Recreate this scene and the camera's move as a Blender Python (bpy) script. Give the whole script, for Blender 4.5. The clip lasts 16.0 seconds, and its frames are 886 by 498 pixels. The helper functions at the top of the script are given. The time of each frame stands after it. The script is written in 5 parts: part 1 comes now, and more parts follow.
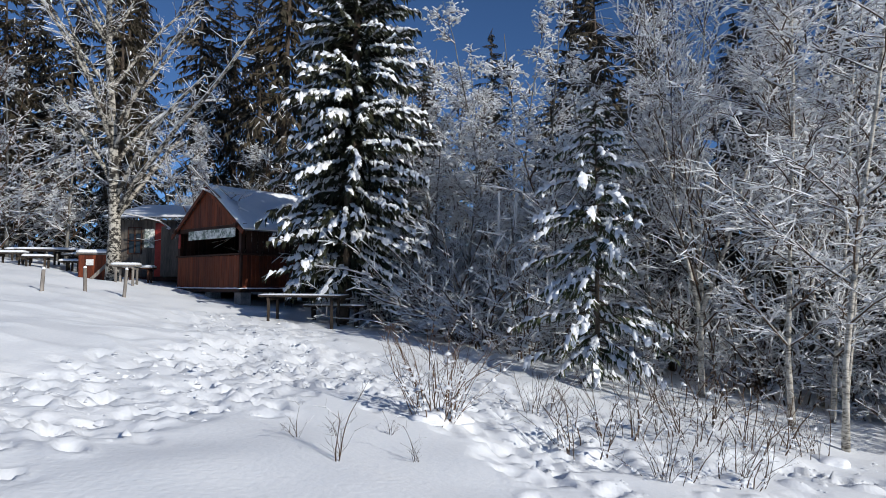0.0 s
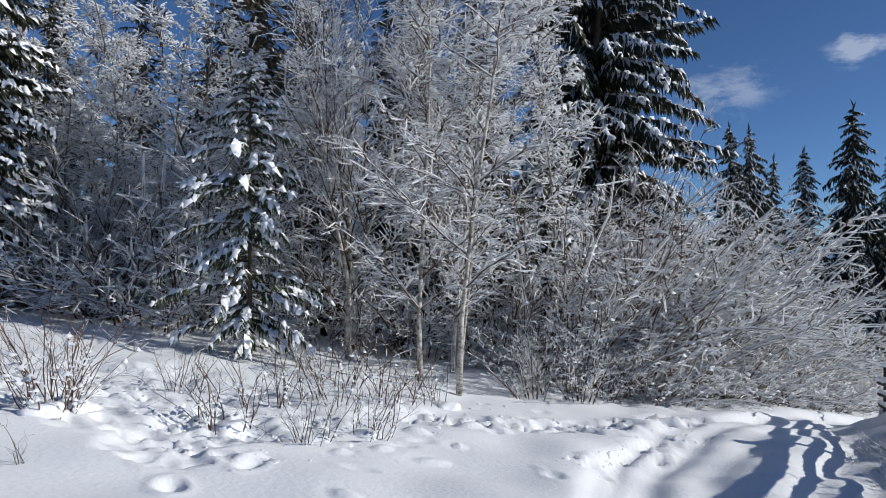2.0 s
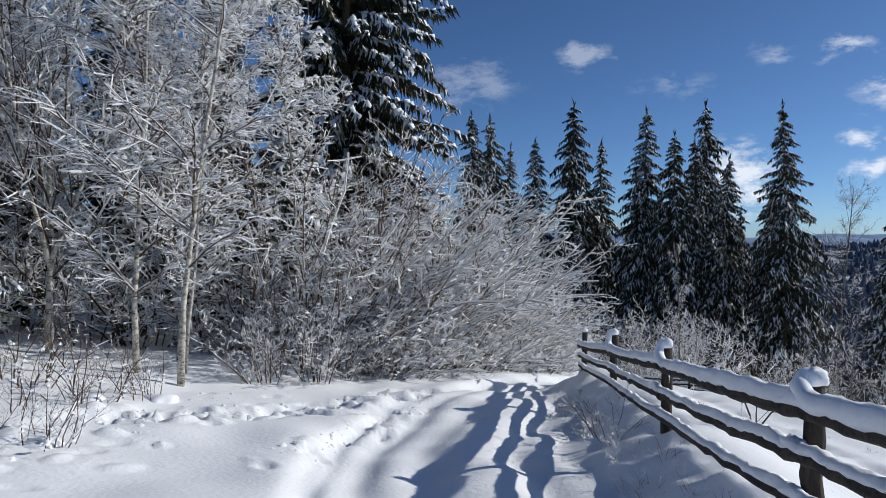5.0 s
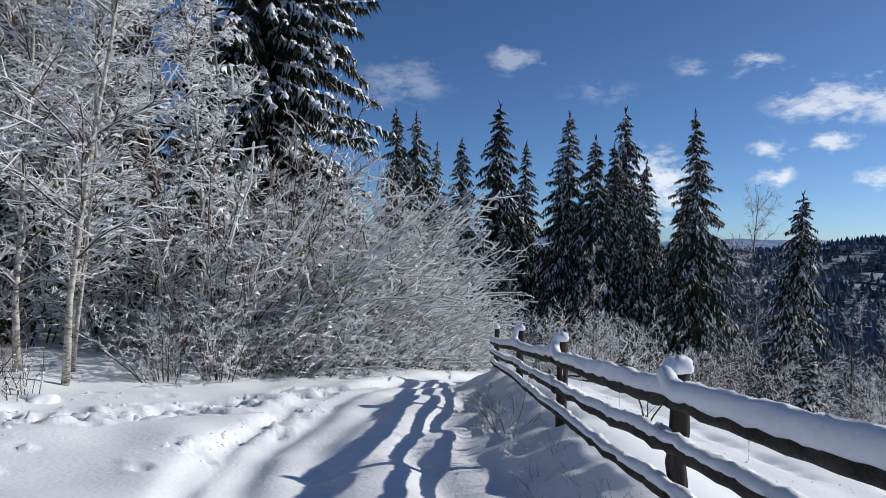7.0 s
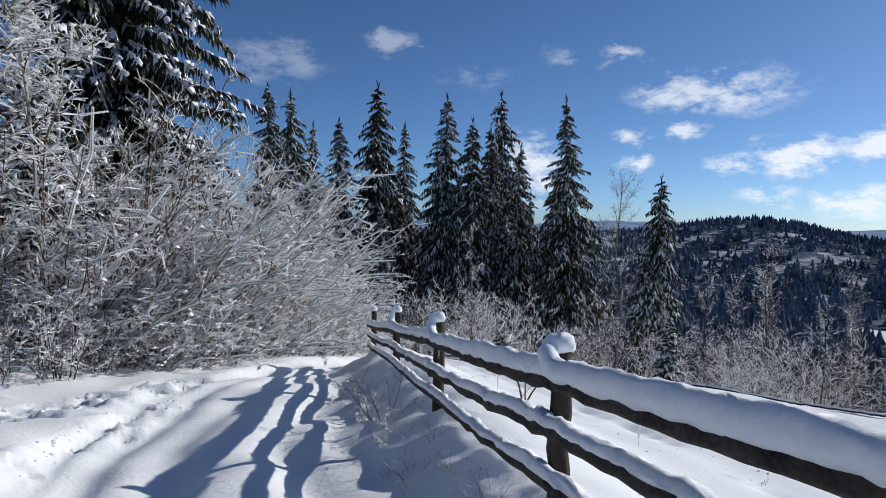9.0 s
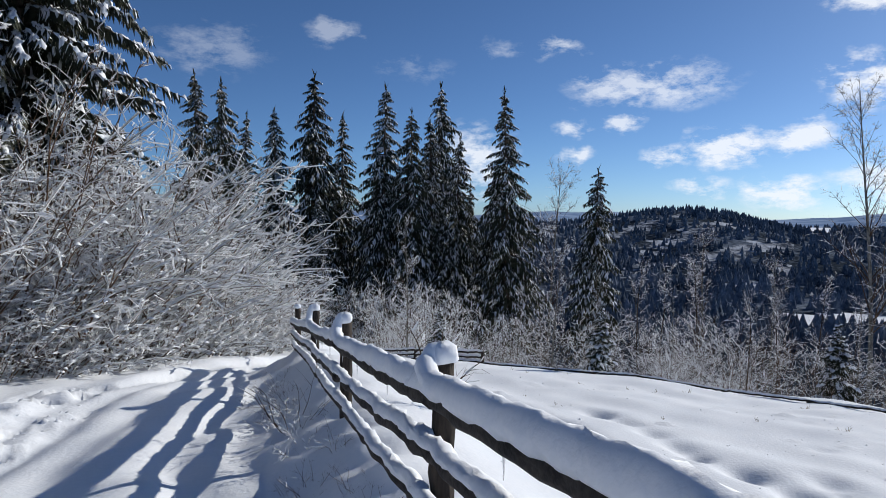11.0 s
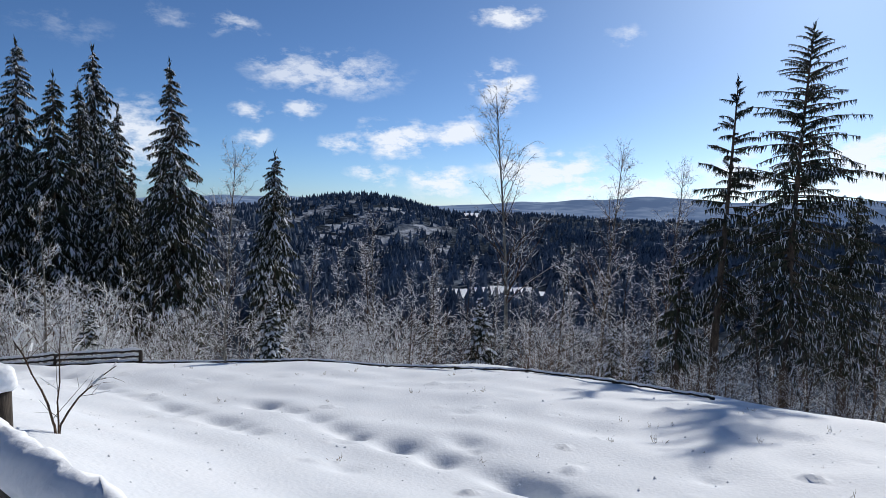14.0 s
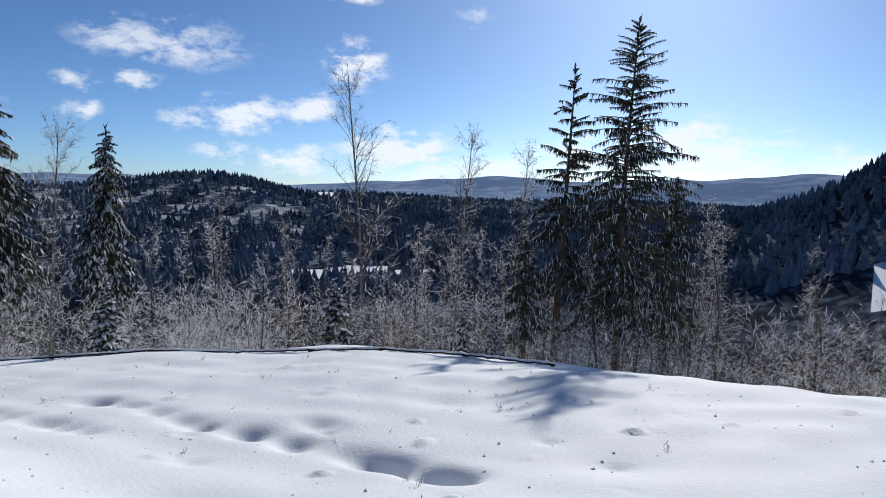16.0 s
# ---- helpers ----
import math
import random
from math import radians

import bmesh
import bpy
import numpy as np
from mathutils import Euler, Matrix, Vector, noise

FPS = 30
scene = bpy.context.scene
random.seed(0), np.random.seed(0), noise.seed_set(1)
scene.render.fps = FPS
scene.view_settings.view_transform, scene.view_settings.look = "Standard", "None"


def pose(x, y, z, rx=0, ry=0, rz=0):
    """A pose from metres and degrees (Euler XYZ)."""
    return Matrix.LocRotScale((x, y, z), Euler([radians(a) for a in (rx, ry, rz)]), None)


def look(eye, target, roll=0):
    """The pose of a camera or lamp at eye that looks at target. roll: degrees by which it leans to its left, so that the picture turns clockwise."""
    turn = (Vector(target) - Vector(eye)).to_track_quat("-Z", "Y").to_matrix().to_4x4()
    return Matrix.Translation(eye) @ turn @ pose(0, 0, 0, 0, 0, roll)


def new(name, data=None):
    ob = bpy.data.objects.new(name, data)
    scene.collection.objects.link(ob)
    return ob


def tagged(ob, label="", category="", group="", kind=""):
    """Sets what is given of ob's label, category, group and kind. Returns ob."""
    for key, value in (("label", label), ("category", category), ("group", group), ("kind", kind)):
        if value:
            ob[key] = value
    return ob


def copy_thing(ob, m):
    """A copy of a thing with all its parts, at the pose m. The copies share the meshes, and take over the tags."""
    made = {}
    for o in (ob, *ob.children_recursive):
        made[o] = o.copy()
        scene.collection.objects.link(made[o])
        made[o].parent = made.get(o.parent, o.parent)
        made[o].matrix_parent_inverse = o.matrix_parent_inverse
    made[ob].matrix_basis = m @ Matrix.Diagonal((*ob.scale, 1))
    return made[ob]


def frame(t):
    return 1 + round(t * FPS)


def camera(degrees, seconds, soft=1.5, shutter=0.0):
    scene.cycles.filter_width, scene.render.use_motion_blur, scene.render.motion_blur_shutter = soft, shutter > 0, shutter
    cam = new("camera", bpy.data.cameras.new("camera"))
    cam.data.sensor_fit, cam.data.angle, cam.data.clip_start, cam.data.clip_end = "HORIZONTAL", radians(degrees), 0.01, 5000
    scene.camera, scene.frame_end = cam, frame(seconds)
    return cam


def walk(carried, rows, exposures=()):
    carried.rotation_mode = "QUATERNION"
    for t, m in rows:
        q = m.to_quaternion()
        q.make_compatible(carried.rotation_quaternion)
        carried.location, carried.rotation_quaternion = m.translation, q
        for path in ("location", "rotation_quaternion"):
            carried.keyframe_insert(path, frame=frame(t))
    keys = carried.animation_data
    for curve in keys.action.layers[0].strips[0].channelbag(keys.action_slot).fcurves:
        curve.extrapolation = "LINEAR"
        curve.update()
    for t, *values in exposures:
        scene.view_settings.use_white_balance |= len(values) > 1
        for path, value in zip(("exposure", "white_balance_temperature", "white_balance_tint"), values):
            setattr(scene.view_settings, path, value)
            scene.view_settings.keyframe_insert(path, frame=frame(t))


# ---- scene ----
cam = camera(68.6, 16.0, soft=0.55)
# seconds, eye, target, roll
PATH = [
    (0, (1.027, -0.050, 1.159), (0.9635, 1.9454, 1.2712), 0.29),
    (0.5, (1.102, -0.055, 1.175), (1.2266, 1.9391, 1.2692), 0.52),
    (1, (1.138, -0.015, 1.197), (1.4417, 1.9605, 1.2632), 0.50),
    (1.5, (1.168, -0.014, 1.215), (1.6702, 1.9215, 1.2621), 0.21),
    (2, (1.168, -0.106, 1.207), (2.0854, 1.6705, 1.2241), 0.29),
    (2.5, (1.264, -0.166, 1.211), (2.4046, 1.4770, 1.1998), 0.47),
    (3, (1.327, -0.116, 1.220), (2.6429, 1.3897, 1.1812), 1.04),
    (3.5, (1.367, -0.057, 1.240), (2.7595, 1.3777, 1.1976), 1.13),
    (4, (1.462, -0.068, 1.231), (2.9052, 1.3162, 1.1837), 0.71),
    (6.5, (1.936, -0.224, 1.135), (3.4958, 1.0276, 1.1043), 1.31),
    (7, (1.965, -0.257, 1.124), (3.5885, 0.9101, 1.0837), 1.47),
    (7.5, (2.003, -0.260, 1.099), (3.6925, 0.8087, 1.0496), 1.47),
    (8, (2.080, -0.193, 1.078), (3.8244, 0.7822, 1.0048), 1.62),
    (8.5, (2.220, -0.105, 1.056), (4.0058, 0.7921, 0.9757), 1.52),
    (11, (2.774, -0.254, 1.081), (4.6479, 0.4359, 0.9743), 0.84),
    (11.5, (2.858, -0.339, 1.103), (4.7708, 0.2351, 0.9960), 1.37),
    (12, (2.930, -0.353, 1.103), (4.8809, 0.0713, 0.9934), 1.62),
    (12.5, (2.979, -0.377, 1.105), (4.9590, -0.1244, 0.9863), 1.63),
    (13, (3.033, -0.392, 1.103), (5.0280, -0.3178, 0.9817), 1.71),
    (13.5, (3.052, -0.432, 1.101), (5.0459, -0.5185, 0.9709), 1.56),
    (14, (3.029, -0.494, 1.111), (5.0074, -0.7528, 0.9771), 1.61),
    (14.5, (3.034, -0.517, 1.118), (4.9858, -0.9254, 0.9695), 1.66),
    (15, (3.014, -0.518, 1.125), (4.9382, -1.0388, 0.9659), 1.72),
    (15.5, (2.994, -0.530, 1.130), (4.8921, -1.1350, 0.9584), 1.65),
    (16, (2.974, -0.553, 1.132), (4.8425, -1.2401, 0.9464), 1.60),
]
walk(cam, [(t, look(eye, target, roll)) for t, eye, target, roll in PATH])

# ---------------------------------------------------------------- light
SUN_AZ, SUN_EL = -38.5, 25.0          # degrees: azimuth from +x towards +y, elevation
sun_dir = Vector((math.cos(radians(SUN_EL)) * math.cos(radians(SUN_AZ)), math.cos(radians(SUN_EL)) * math.sin(radians(SUN_AZ)), math.sin(radians(SUN_EL))))
sun = new("sun", bpy.data.lights.new("sun", "SUN"))
sun.data.energy, sun.data.angle, sun.data.color = 3.95, radians(0.6), (1.0, 0.965, 0.90)
sun.matrix_world = look(sun_dir * 300, (0, 0, 0))
scene.view_settings.exposure = 0.0

world = bpy.data.worlds.new("winter_sky")
scene.world = world
world.use_nodes = True
wn, wl = world.node_tree.nodes, world.node_tree.links
wn.clear()


def wnode(kind, **kw):
    n = wn.new(kind)
    for k, v in kw.items():
        n.inputs[k if not k.startswith("i") else int(k[1:])].default_value = v
    return n


def wmath(op, a, b=0.0, clamp=False):
    n = wn.new("ShaderNodeMath")
    n.operation, n.use_clamp = op, clamp
    for i, v in enumerate((a, b)):
        if isinstance(v, (int, float)):
            n.inputs[i].default_value = v
        else:
            wl.new(v, n.inputs[i])
    return n.outputs[0]


sky = wn.new("ShaderNodeTexSky")
sky.sky_type, sky.sun_disc = "NISHITA", False
sky.sun_elevation, sky.sun_rotation = radians(SUN_EL), radians(90 - SUN_AZ)
sky.altitude, sky.air_density, sky.dust_density, sky.ozone_density = 1800, 0.72, 1.45, 3.6
coord = wn.new("ShaderNodeTexCoord")
warp_noise = wn.new("ShaderNodeTexNoise")
warp_noise.inputs["Scale"].default_value, warp_noise.inputs["Detail"].default_value = 22.0, 6.0
wl.new(coord.outputs["Generated"], warp_noise.inputs["Vector"])
offset = wn.new("ShaderNodeVectorMath")
offset.operation = "SUBTRACT"
wl.new(warp_noise.outputs["Color"], offset.inputs[0])
offset.inputs[1].default_value = (0.5, 0.5, 0.5)
scaled = wn.new("ShaderNodeVectorMath")
scaled.operation = "SCALE"
wl.new(offset.outputs[0], scaled.inputs[0])
scaled.inputs["Scale"].default_value = 0.045
warped = wn.new("ShaderNodeVectorMath")
warped.operation = "ADD"
wl.new(coord.outputs["Generated"], warped.inputs[0])
wl.new(scaled.outputs[0], warped.inputs[1])
# fair-weather clouds: azimuth, elevation, half width, half height (degrees), density
CLOUDS = [
    (29.7, 15.1, 2.2, 0.9, 0.3), (39.8, 13.0, 4.0, 1.6, 0.2), (15.5, 14.3, 1.6, 0.6, 0.25), (10.4, 14.1, 1.9, 0.7, 0.5),
    (3.0, 10.8, 5.6, 1.6, 0.62), (8.9, 7.5, 1.6, 0.6, 0.7), (4.7, 7.7, 1.4, 0.8, 0.7), (1.3, 5.1, 1.9, 0.8, 0.85), (-3.2, 5.8, 2.6, 1.5, 0.95),
    (-8.3, 6.3, 2.2, 1.2, 0.95), (-12.2, 10.2, 2.3, 1.7, 1.0), (8.8, 5.2, 1.4, 0.7, 0.75), (-1.3, 2.6, 2.0, 0.8, 0.8), (-7.3, 1.9, 2.8, 1.3, 0.95),
    (17.4, 4.6, 3.0, 2.6, 0.8), (-12.5, 15.9, 2.6, 0.8, 0.85), (-17.6, 2.6, 4.5, 1.9, 1.0), (-24.2, 1.6, 5.0, 1.2, 0.9), (-41.5, 3.4, 6.5, 2.3, 1.0),
    (-31.5, 3.0, 3.5, 1.6, 0.9), (-16.4, 4.6, 2.2, 0.8, 0.8), (-22.5, 14.4, 1.4, 0.8, 0.5), (-13.0, 3.2, 2.4, 0.8, 0.7), (-52.0, 2.4, 4.0, 1.2, 0.8), (23.0, 12.5, 3.0, 0.8, 0.15),
]
stretch = wn.new("ShaderNodeVectorMath")
stretch.operation = "MULTIPLY"
wl.new(coord.outputs["Generated"], stretch.inputs[0])
stretch.inputs[1].default_value = (1.0, 1.0, 2.3)
fluff = wn.new("ShaderNodeTexNoise")
fluff.inputs["Scale"].default_value, fluff.inputs["Detail"].default_value, fluff.inputs["Roughness"].default_value = 19.0, 9.0, 0.66
wl.new(stretch.outputs[0], fluff.inputs["Vector"])
ragged_edge = wmath("MULTIPLY", wmath("SUBTRACT", fluff.outputs["Fac"], 0.53), 6.0)
total = None
for az, el, half_w, half_h, dens in CLOUDS:
    a, e = radians(az), radians(el)
    across = Vector((-math.sin(a), math.cos(a), 0)) / math.sin(radians(half_w * 1.45))
    d = Vector((math.cos(a) * math.cos(e), math.sin(a) * math.cos(e), math.sin(e)))
    upward = Vector((-math.cos(a) * math.sin(e), -math.sin(a) * math.sin(e), math.cos(e))) / math.sin(radians(half_h * 1.5))
    dots = []
    for v in (across, upward):
        n = wn.new("ShaderNodeVectorMath")
        n.operation = "DOT_PRODUCT"
        wl.new(warped.outputs[0], n.inputs[0])
        n.inputs[1].default_value = v
        dots.append(n.outputs["Value"])
    q = wmath("ADD", wmath("MULTIPLY", dots[0], dots[0]), wmath("MULTIPLY", dots[1], dots[1]))
    n = wn.new("ShaderNodeVectorMath")
    n.operation = "DOT_PRODUCT"
    wl.new(coord.outputs["Generated"], n.inputs[0])
    n.inputs[1].default_value = d
    front = wmath("GREATER_THAN", n.outputs["Value"], 0.0)
    inside = wmath("MULTIPLY", wmath("SUBTRACT", 1.0, q), front)
    shape = wmath("MULTIPLY", wmath("ADD", wmath("MAXIMUM", inside, -3.0), ragged_edge), wmath("SUBTRACT", 1.0, q, True), True)
    body = wmath("MULTIPLY", wmath("MULTIPLY", shape, front), dens)
    total = body if total is None else wmath("MAXIMUM", total, body)
cover = wmath("MINIMUM", total, 0.85)
cloud_mix = wn.new("ShaderNodeMix")
cloud_mix.data_type = "RGBA"
wl.new(cover, cloud_mix.inputs["Factor"])
deep = wn.new("ShaderNodeMix")
deep.data_type, deep.blend_type = "RGBA", "MULTIPLY"
deep.inputs["Factor"].default_value = 1.0
wl.new(sky.outputs[0], deep.inputs["A"])
deep.inputs["B"].default_value = (0.70, 0.895, 1.06, 1)
wl.new(deep.outputs["Result"], cloud_mix.inputs["A"])
cloud_mix.inputs["B"].default_value = (10.5, 10.9, 11.6, 1)
background = wn.new("ShaderNodeBackground")
background.inputs["Strength"].default_value = 0.089
wl.new(cloud_mix.outputs["Result"], background.inputs["Color"])
wl.new(background.outputs[0], wn.new("ShaderNodeOutputWorld").inputs["Surface"])


# ---------------------------------------------------------------- materials
def material(name, dark, light, scale=6.0, rough=0.8, bump=0.3, fine=60.0, stretch=(1, 1, 1), contrast=(0.35, 0.65), spec=0.3, vary=0.0, coords="Object"):
    """Two scales of noise between two colours, with relief."""
    m = bpy.data.materials.new(name)
    m.use_nodes = True
    nodes, links = m.node_tree.nodes, m.node_tree.links
    shader = nodes["Principled BSDF"]
    shader.inputs["Roughness"].default_value = rough
    shader.inputs["Specular IOR Level"].default_value = spec
    tc, mp = nodes.new("ShaderNodeTexCoord"), nodes.new("ShaderNodeMapping")
    mp.inputs["Scale"].default_value = stretch
    links.new(tc.outputs[coords], mp.inputs["Vector"])
    big, small = nodes.new("ShaderNodeTexNoise"), nodes.new("ShaderNodeTexNoise")
    for n, s, d in ((big, scale, 4.0), (small, fine, 5.0)):
        n.inputs["Scale"].default_value, n.inputs["Detail"].default_value = s, d
        links.new(mp.outputs["Vector"], n.inputs["Vector"])
    mean = nodes.new("ShaderNodeMath")
    mean.operation = "MULTIPLY_ADD"
    links.new(small.outputs["Fac"], mean.inputs[0])
    mean.inputs[1].default_value = 0.45
    half = nodes.new("ShaderNodeMath")
    half.operation = "MULTIPLY"
    half.inputs[1].default_value = 0.55
    links.new(big.outputs["Fac"], half.inputs[0])
    links.new(half.outputs[0], mean.inputs[2])
    ramp = nodes.new("ShaderNodeValToRGB")
    ramp.color_ramp.elements[0].position, ramp.color_ramp.elements[1].position = contrast
    ramp.color_ramp.elements[0].color, ramp.color_ramp.elements[1].color = (*dark, 1), (*light, 1)
    links.new(mean.outputs[0], ramp.inputs["Fac"])
    colour = ramp.outputs["Color"]
    if vary:
        info, hsv, rng_map = nodes.new("ShaderNodeObjectInfo"), nodes.new("ShaderNodeHueSaturation"), nodes.new("ShaderNodeMapRange")
        rng_map.inputs["To Min"].default_value, rng_map.inputs["To Max"].default_value = 1 - vary, 1 + vary
        links.new(info.outputs["Random"], rng_map.inputs["Value"])
        links.new(rng_map.outputs[0], hsv.inputs["Value"])
        links.new(colour, hsv.inputs["Color"])
        colour = hsv.outputs["Color"]
    links.new(colour, shader.inputs["Base Color"])
    if bump:
        b = nodes.new("ShaderNodeBump")
        b.inputs["Strength"].default_value, b.inputs["Distance"].default_value = bump, 0.02
        links.new(mean.outputs[0], b.inputs["Height"])
        links.new(b.outputs["Normal"], shader.inputs["Normal"])
    return m


SNOW = material("ground_snow", (0.745, 0.78, 0.82), (0.855, 0.87, 0.89), 1.3, 0.75, 0.6, 22.0, contrast=(0.25, 0.7), spec=0.12)
CLUMP = material("clinging_snow", (0.80, 0.83, 0.87), (0.91, 0.92, 0.94), 3.0, 0.75, 0.5, 34.0, spec=0.12)
TWIGSNOW = material("snow_on_twigs", (0.88, 0.90, 0.92), (0.95, 0.955, 0.96), 3.0, 0.8, 0.0, 40.0, spec=0.1)
soft_mix, glow_through = TWIGSNOW.node_tree.nodes.new("ShaderNodeMixShader"), TWIGSNOW.node_tree.nodes.new("ShaderNodeBsdfTranslucent")
soft_mix.inputs["Fac"].default_value = 0.48        # loose snow lets some light through
glow_through.inputs["Color"].default_value = (0.94, 0.95, 0.96, 1)
TWIGSNOW.node_tree.links.new(TWIGSNOW.node_tree.nodes["Principled BSDF"].outputs[0], soft_mix.inputs[1])
TWIGSNOW.node_tree.links.new(glow_through.outputs[0], soft_mix.inputs[2])
TWIGSNOW.node_tree.links.new(soft_mix.outputs[0], TWIGSNOW.node_tree.nodes["Material Output"].inputs["Surface"])
# litter and snow, darkened for shade between far trees, blued for haze
FLOOR = material("shaded_hazy_forest_floor", (0.026, 0.034, 0.045), (0.22, 0.26, 0.32), 0.02, 0.9, 0.0, 0.25, contrast=(0.47, 0.70), spec=0.0)
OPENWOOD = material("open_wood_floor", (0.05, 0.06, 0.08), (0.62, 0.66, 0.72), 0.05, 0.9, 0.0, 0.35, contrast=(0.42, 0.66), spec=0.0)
BIRCHOLD = material("old_birch_bark", (0.028, 0.024, 0.020), (0.46, 0.43, 0.37), 7.0, 0.8, 0.8, 20.0, (1, 1, 1.4), (0.46, 0.55))
BIRCH = material("birch_bark", (0.06, 0.05, 0.04), (0.52, 0.49, 0.43), 5.0, 0.75, 0.6, 24.0, (1, 1, 2.6), (0.38, 0.54))
TWIG = material("twig_bark", (0.030, 0.019, 0.012), (0.135, 0.086, 0.055), 9.0, 0.85, 0.2, 60.0, vary=0.25)
REDTWIG = material("brown_twig_bark", (0.06, 0.034, 0.02), (0.20, 0.12, 0.07), 9.0, 0.85, 0.2, 60.0, vary=0.25)
GREYBARK = material("grey_tree_bark", (0.07, 0.065, 0.055), (0.30, 0.29, 0.26), 8.0, 0.85, 0.5, 40.0, (1, 1, 0.4))
SPRUCEBARK = material("spruce_bark", (0.035, 0.026, 0.02), (0.13, 0.10, 0.075), 8.0, 0.9, 0.6, 40.0, (1, 1, 0.35))
NEEDLE = material("spruce_needles", (0.014, 0.019, 0.012), (0.068, 0.072, 0.038), 2.2, 0.7, 0.0, 30.0, vary=0.25)
BROWNNEEDLE = material("brownish_spruce_needles", (0.018, 0.020, 0.013), (0.085, 0.065, 0.040), 0.8, 0.75, 0.0, 30.0, vary=0.3)
YOUNGNEEDLE = material("young_spruce_needles", (0.02, 0.035, 0.016), (0.09, 0.105, 0.05), 2.2, 0.7, 0.0, 30.0, vary=0.2)
# the blue of distant haze is put into the next two base colours
HAZETREE = material("hazed_far_conifers", (0.028, 0.040, 0.054), (0.20, 0.235, 0.29), 0.04, 0.9, 0.0, 0.6, spec=0.0)
HAZEHILL = material("hazed_far_mountain", (0.20, 0.29, 0.44), (0.42, 0.52, 0.66), 0.0022, 0.9, 0.0, 0.012, contrast=(0.47, 0.64), spec=0.0)
RAILWOOD = material("weathered_rail_wood", (0.012, 0.010, 0.009), (0.075, 0.062, 0.052), 10.0, 0.85, 0.7, 60.0, (0.25, 1, 1))
POSTWOOD = material("weathered_post_wood", (0.012, 0.010, 0.009), (0.075, 0.057, 0.043), 10.0, 0.85, 0.7, 60.0, (1, 1, 0.2))
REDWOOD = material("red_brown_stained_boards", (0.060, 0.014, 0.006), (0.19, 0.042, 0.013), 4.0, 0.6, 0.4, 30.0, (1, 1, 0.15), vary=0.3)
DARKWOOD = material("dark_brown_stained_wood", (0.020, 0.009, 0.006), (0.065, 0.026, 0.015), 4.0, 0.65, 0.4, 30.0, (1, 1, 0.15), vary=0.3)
GREYWOOD = material("grey_weathered_boards", (0.11, 0.10, 0.09), (0.30, 0.27, 0.24), 4.0, 0.8, 0.4, 30.0, (1, 1, 0.15), vary=0.25)
# GREYWOOD again, darkened for the thicket's shade over the shed
SHEDWOOD = material("shaded_shed_boards", (0.045, 0.040, 0.036), (0.15, 0.13, 0.11), 4.0, 0.8, 0.4, 30.0, (1, 1, 0.15), vary=0.25)
REDPAINT = material("red_paint", (0.20, 0.02, 0.015), (0.42, 0.05, 0.035), 3.0, 0.5, 0.2, 30.0)
ROOFTIN = material("roof_sheet", (0.10, 0.11, 0.12), (0.22, 0.23, 0.25), 3.0, 0.5, 0.2, 30.0)
BANNER = material("printed_banner", (0.16, 0.20, 0.17), (0.72, 0.74, 0.70), 5.0, 0.6, 0.1, 14.0, contrast=(0.44, 0.56))
PAPER = material("white_notice", (0.5, 0.5, 0.5), (0.8, 0.8, 0.78), 12.0, 0.6, 0.0, 60.0)
STONE = material("grey_stone", (0.12, 0.11, 0.10), (0.32, 0.30, 0.28), 5.0, 0.85, 0.6, 40.0)
GLASS = bpy.data.materials.new("window_glass")
GLASS.use_nodes = True
GLASS.node_tree.nodes["Principled BSDF"].inputs["Base Color"].default_value = (0.02, 0.025, 0.03, 1)
GLASS.node_tree.nodes["Principled BSDF"].inputs["Roughness"].default_value = 0.08
ICE = bpy.data.materials.new("clear_ice")
ICE.use_nodes = True
ICE.node_tree.nodes["Principled BSDF"].inputs["Transmission Weight"].default_value = 0.85
ICE.node_tree.nodes["Principled BSDF"].inputs["IOR"].default_value = 1.31
ICE.node_tree.nodes["Principled BSDF"].inputs["Roughness"].default_value = 0.08
GRASS = material("dry_grass", (0.16, 0.11, 0.06), (0.42, 0.31, 0.17), 9.0, 0.85, 0.0, 60.0)


# ---------------------------------------------------------------- mesh helpers
def link_mesh(name, verts, faces, mats, index=None, parent=None, label="", smooth=True):
    """A mesh object out of arrays: verts (n, 3), faces (m, 3 or 4)."""
    me = bpy.data.meshes.new(name)
    verts, faces = np.asarray(verts, np.float32), np.asarray(faces, np.int32)
    k = faces.shape[1]
    me.vertices.add(len(verts))
    me.vertices.foreach_set("co", verts.ravel())
    me.loops.add(faces.size)
    me.loops.foreach_set("vertex_index", faces.ravel())
    me.polygons.add(len(faces))
    me.polygons.foreach_set("loop_start", np.arange(0, faces.size, k, dtype=np.int32))
    me.polygons.foreach_set("loop_total", np.full(len(faces), k, np.int32))
    for m in (mats if isinstance(mats, (list, tuple)) else [mats]):
        me.materials.append(m)
    if index is not None:
        me.polygons.foreach_set("material_index", np.asarray(index, np.int32))
    me.polygons.foreach_set("use_smooth", np.full(len(faces), smooth))
    me.update(calc_edges=True)
    ob = new(name, me)
    ob.parent = parent
    if label:
        tagged(ob, label)
    return ob


def part(name, bm, mat, parent=None, label="", smooth=False):
    """Link a bmesh as one mesh object under a thing or a part."""
    me = bpy.data.meshes.new(name)
    bm.to_mesh(me)
    bm.free()
    me.materials.append(mat)
    if smooth:
        me.polygons.foreach_set("use_smooth", np.full(len(me.polygons), True))
    ob = new(name, me)
    ob.parent = parent
    if label:
        tagged(ob, label)
    return ob


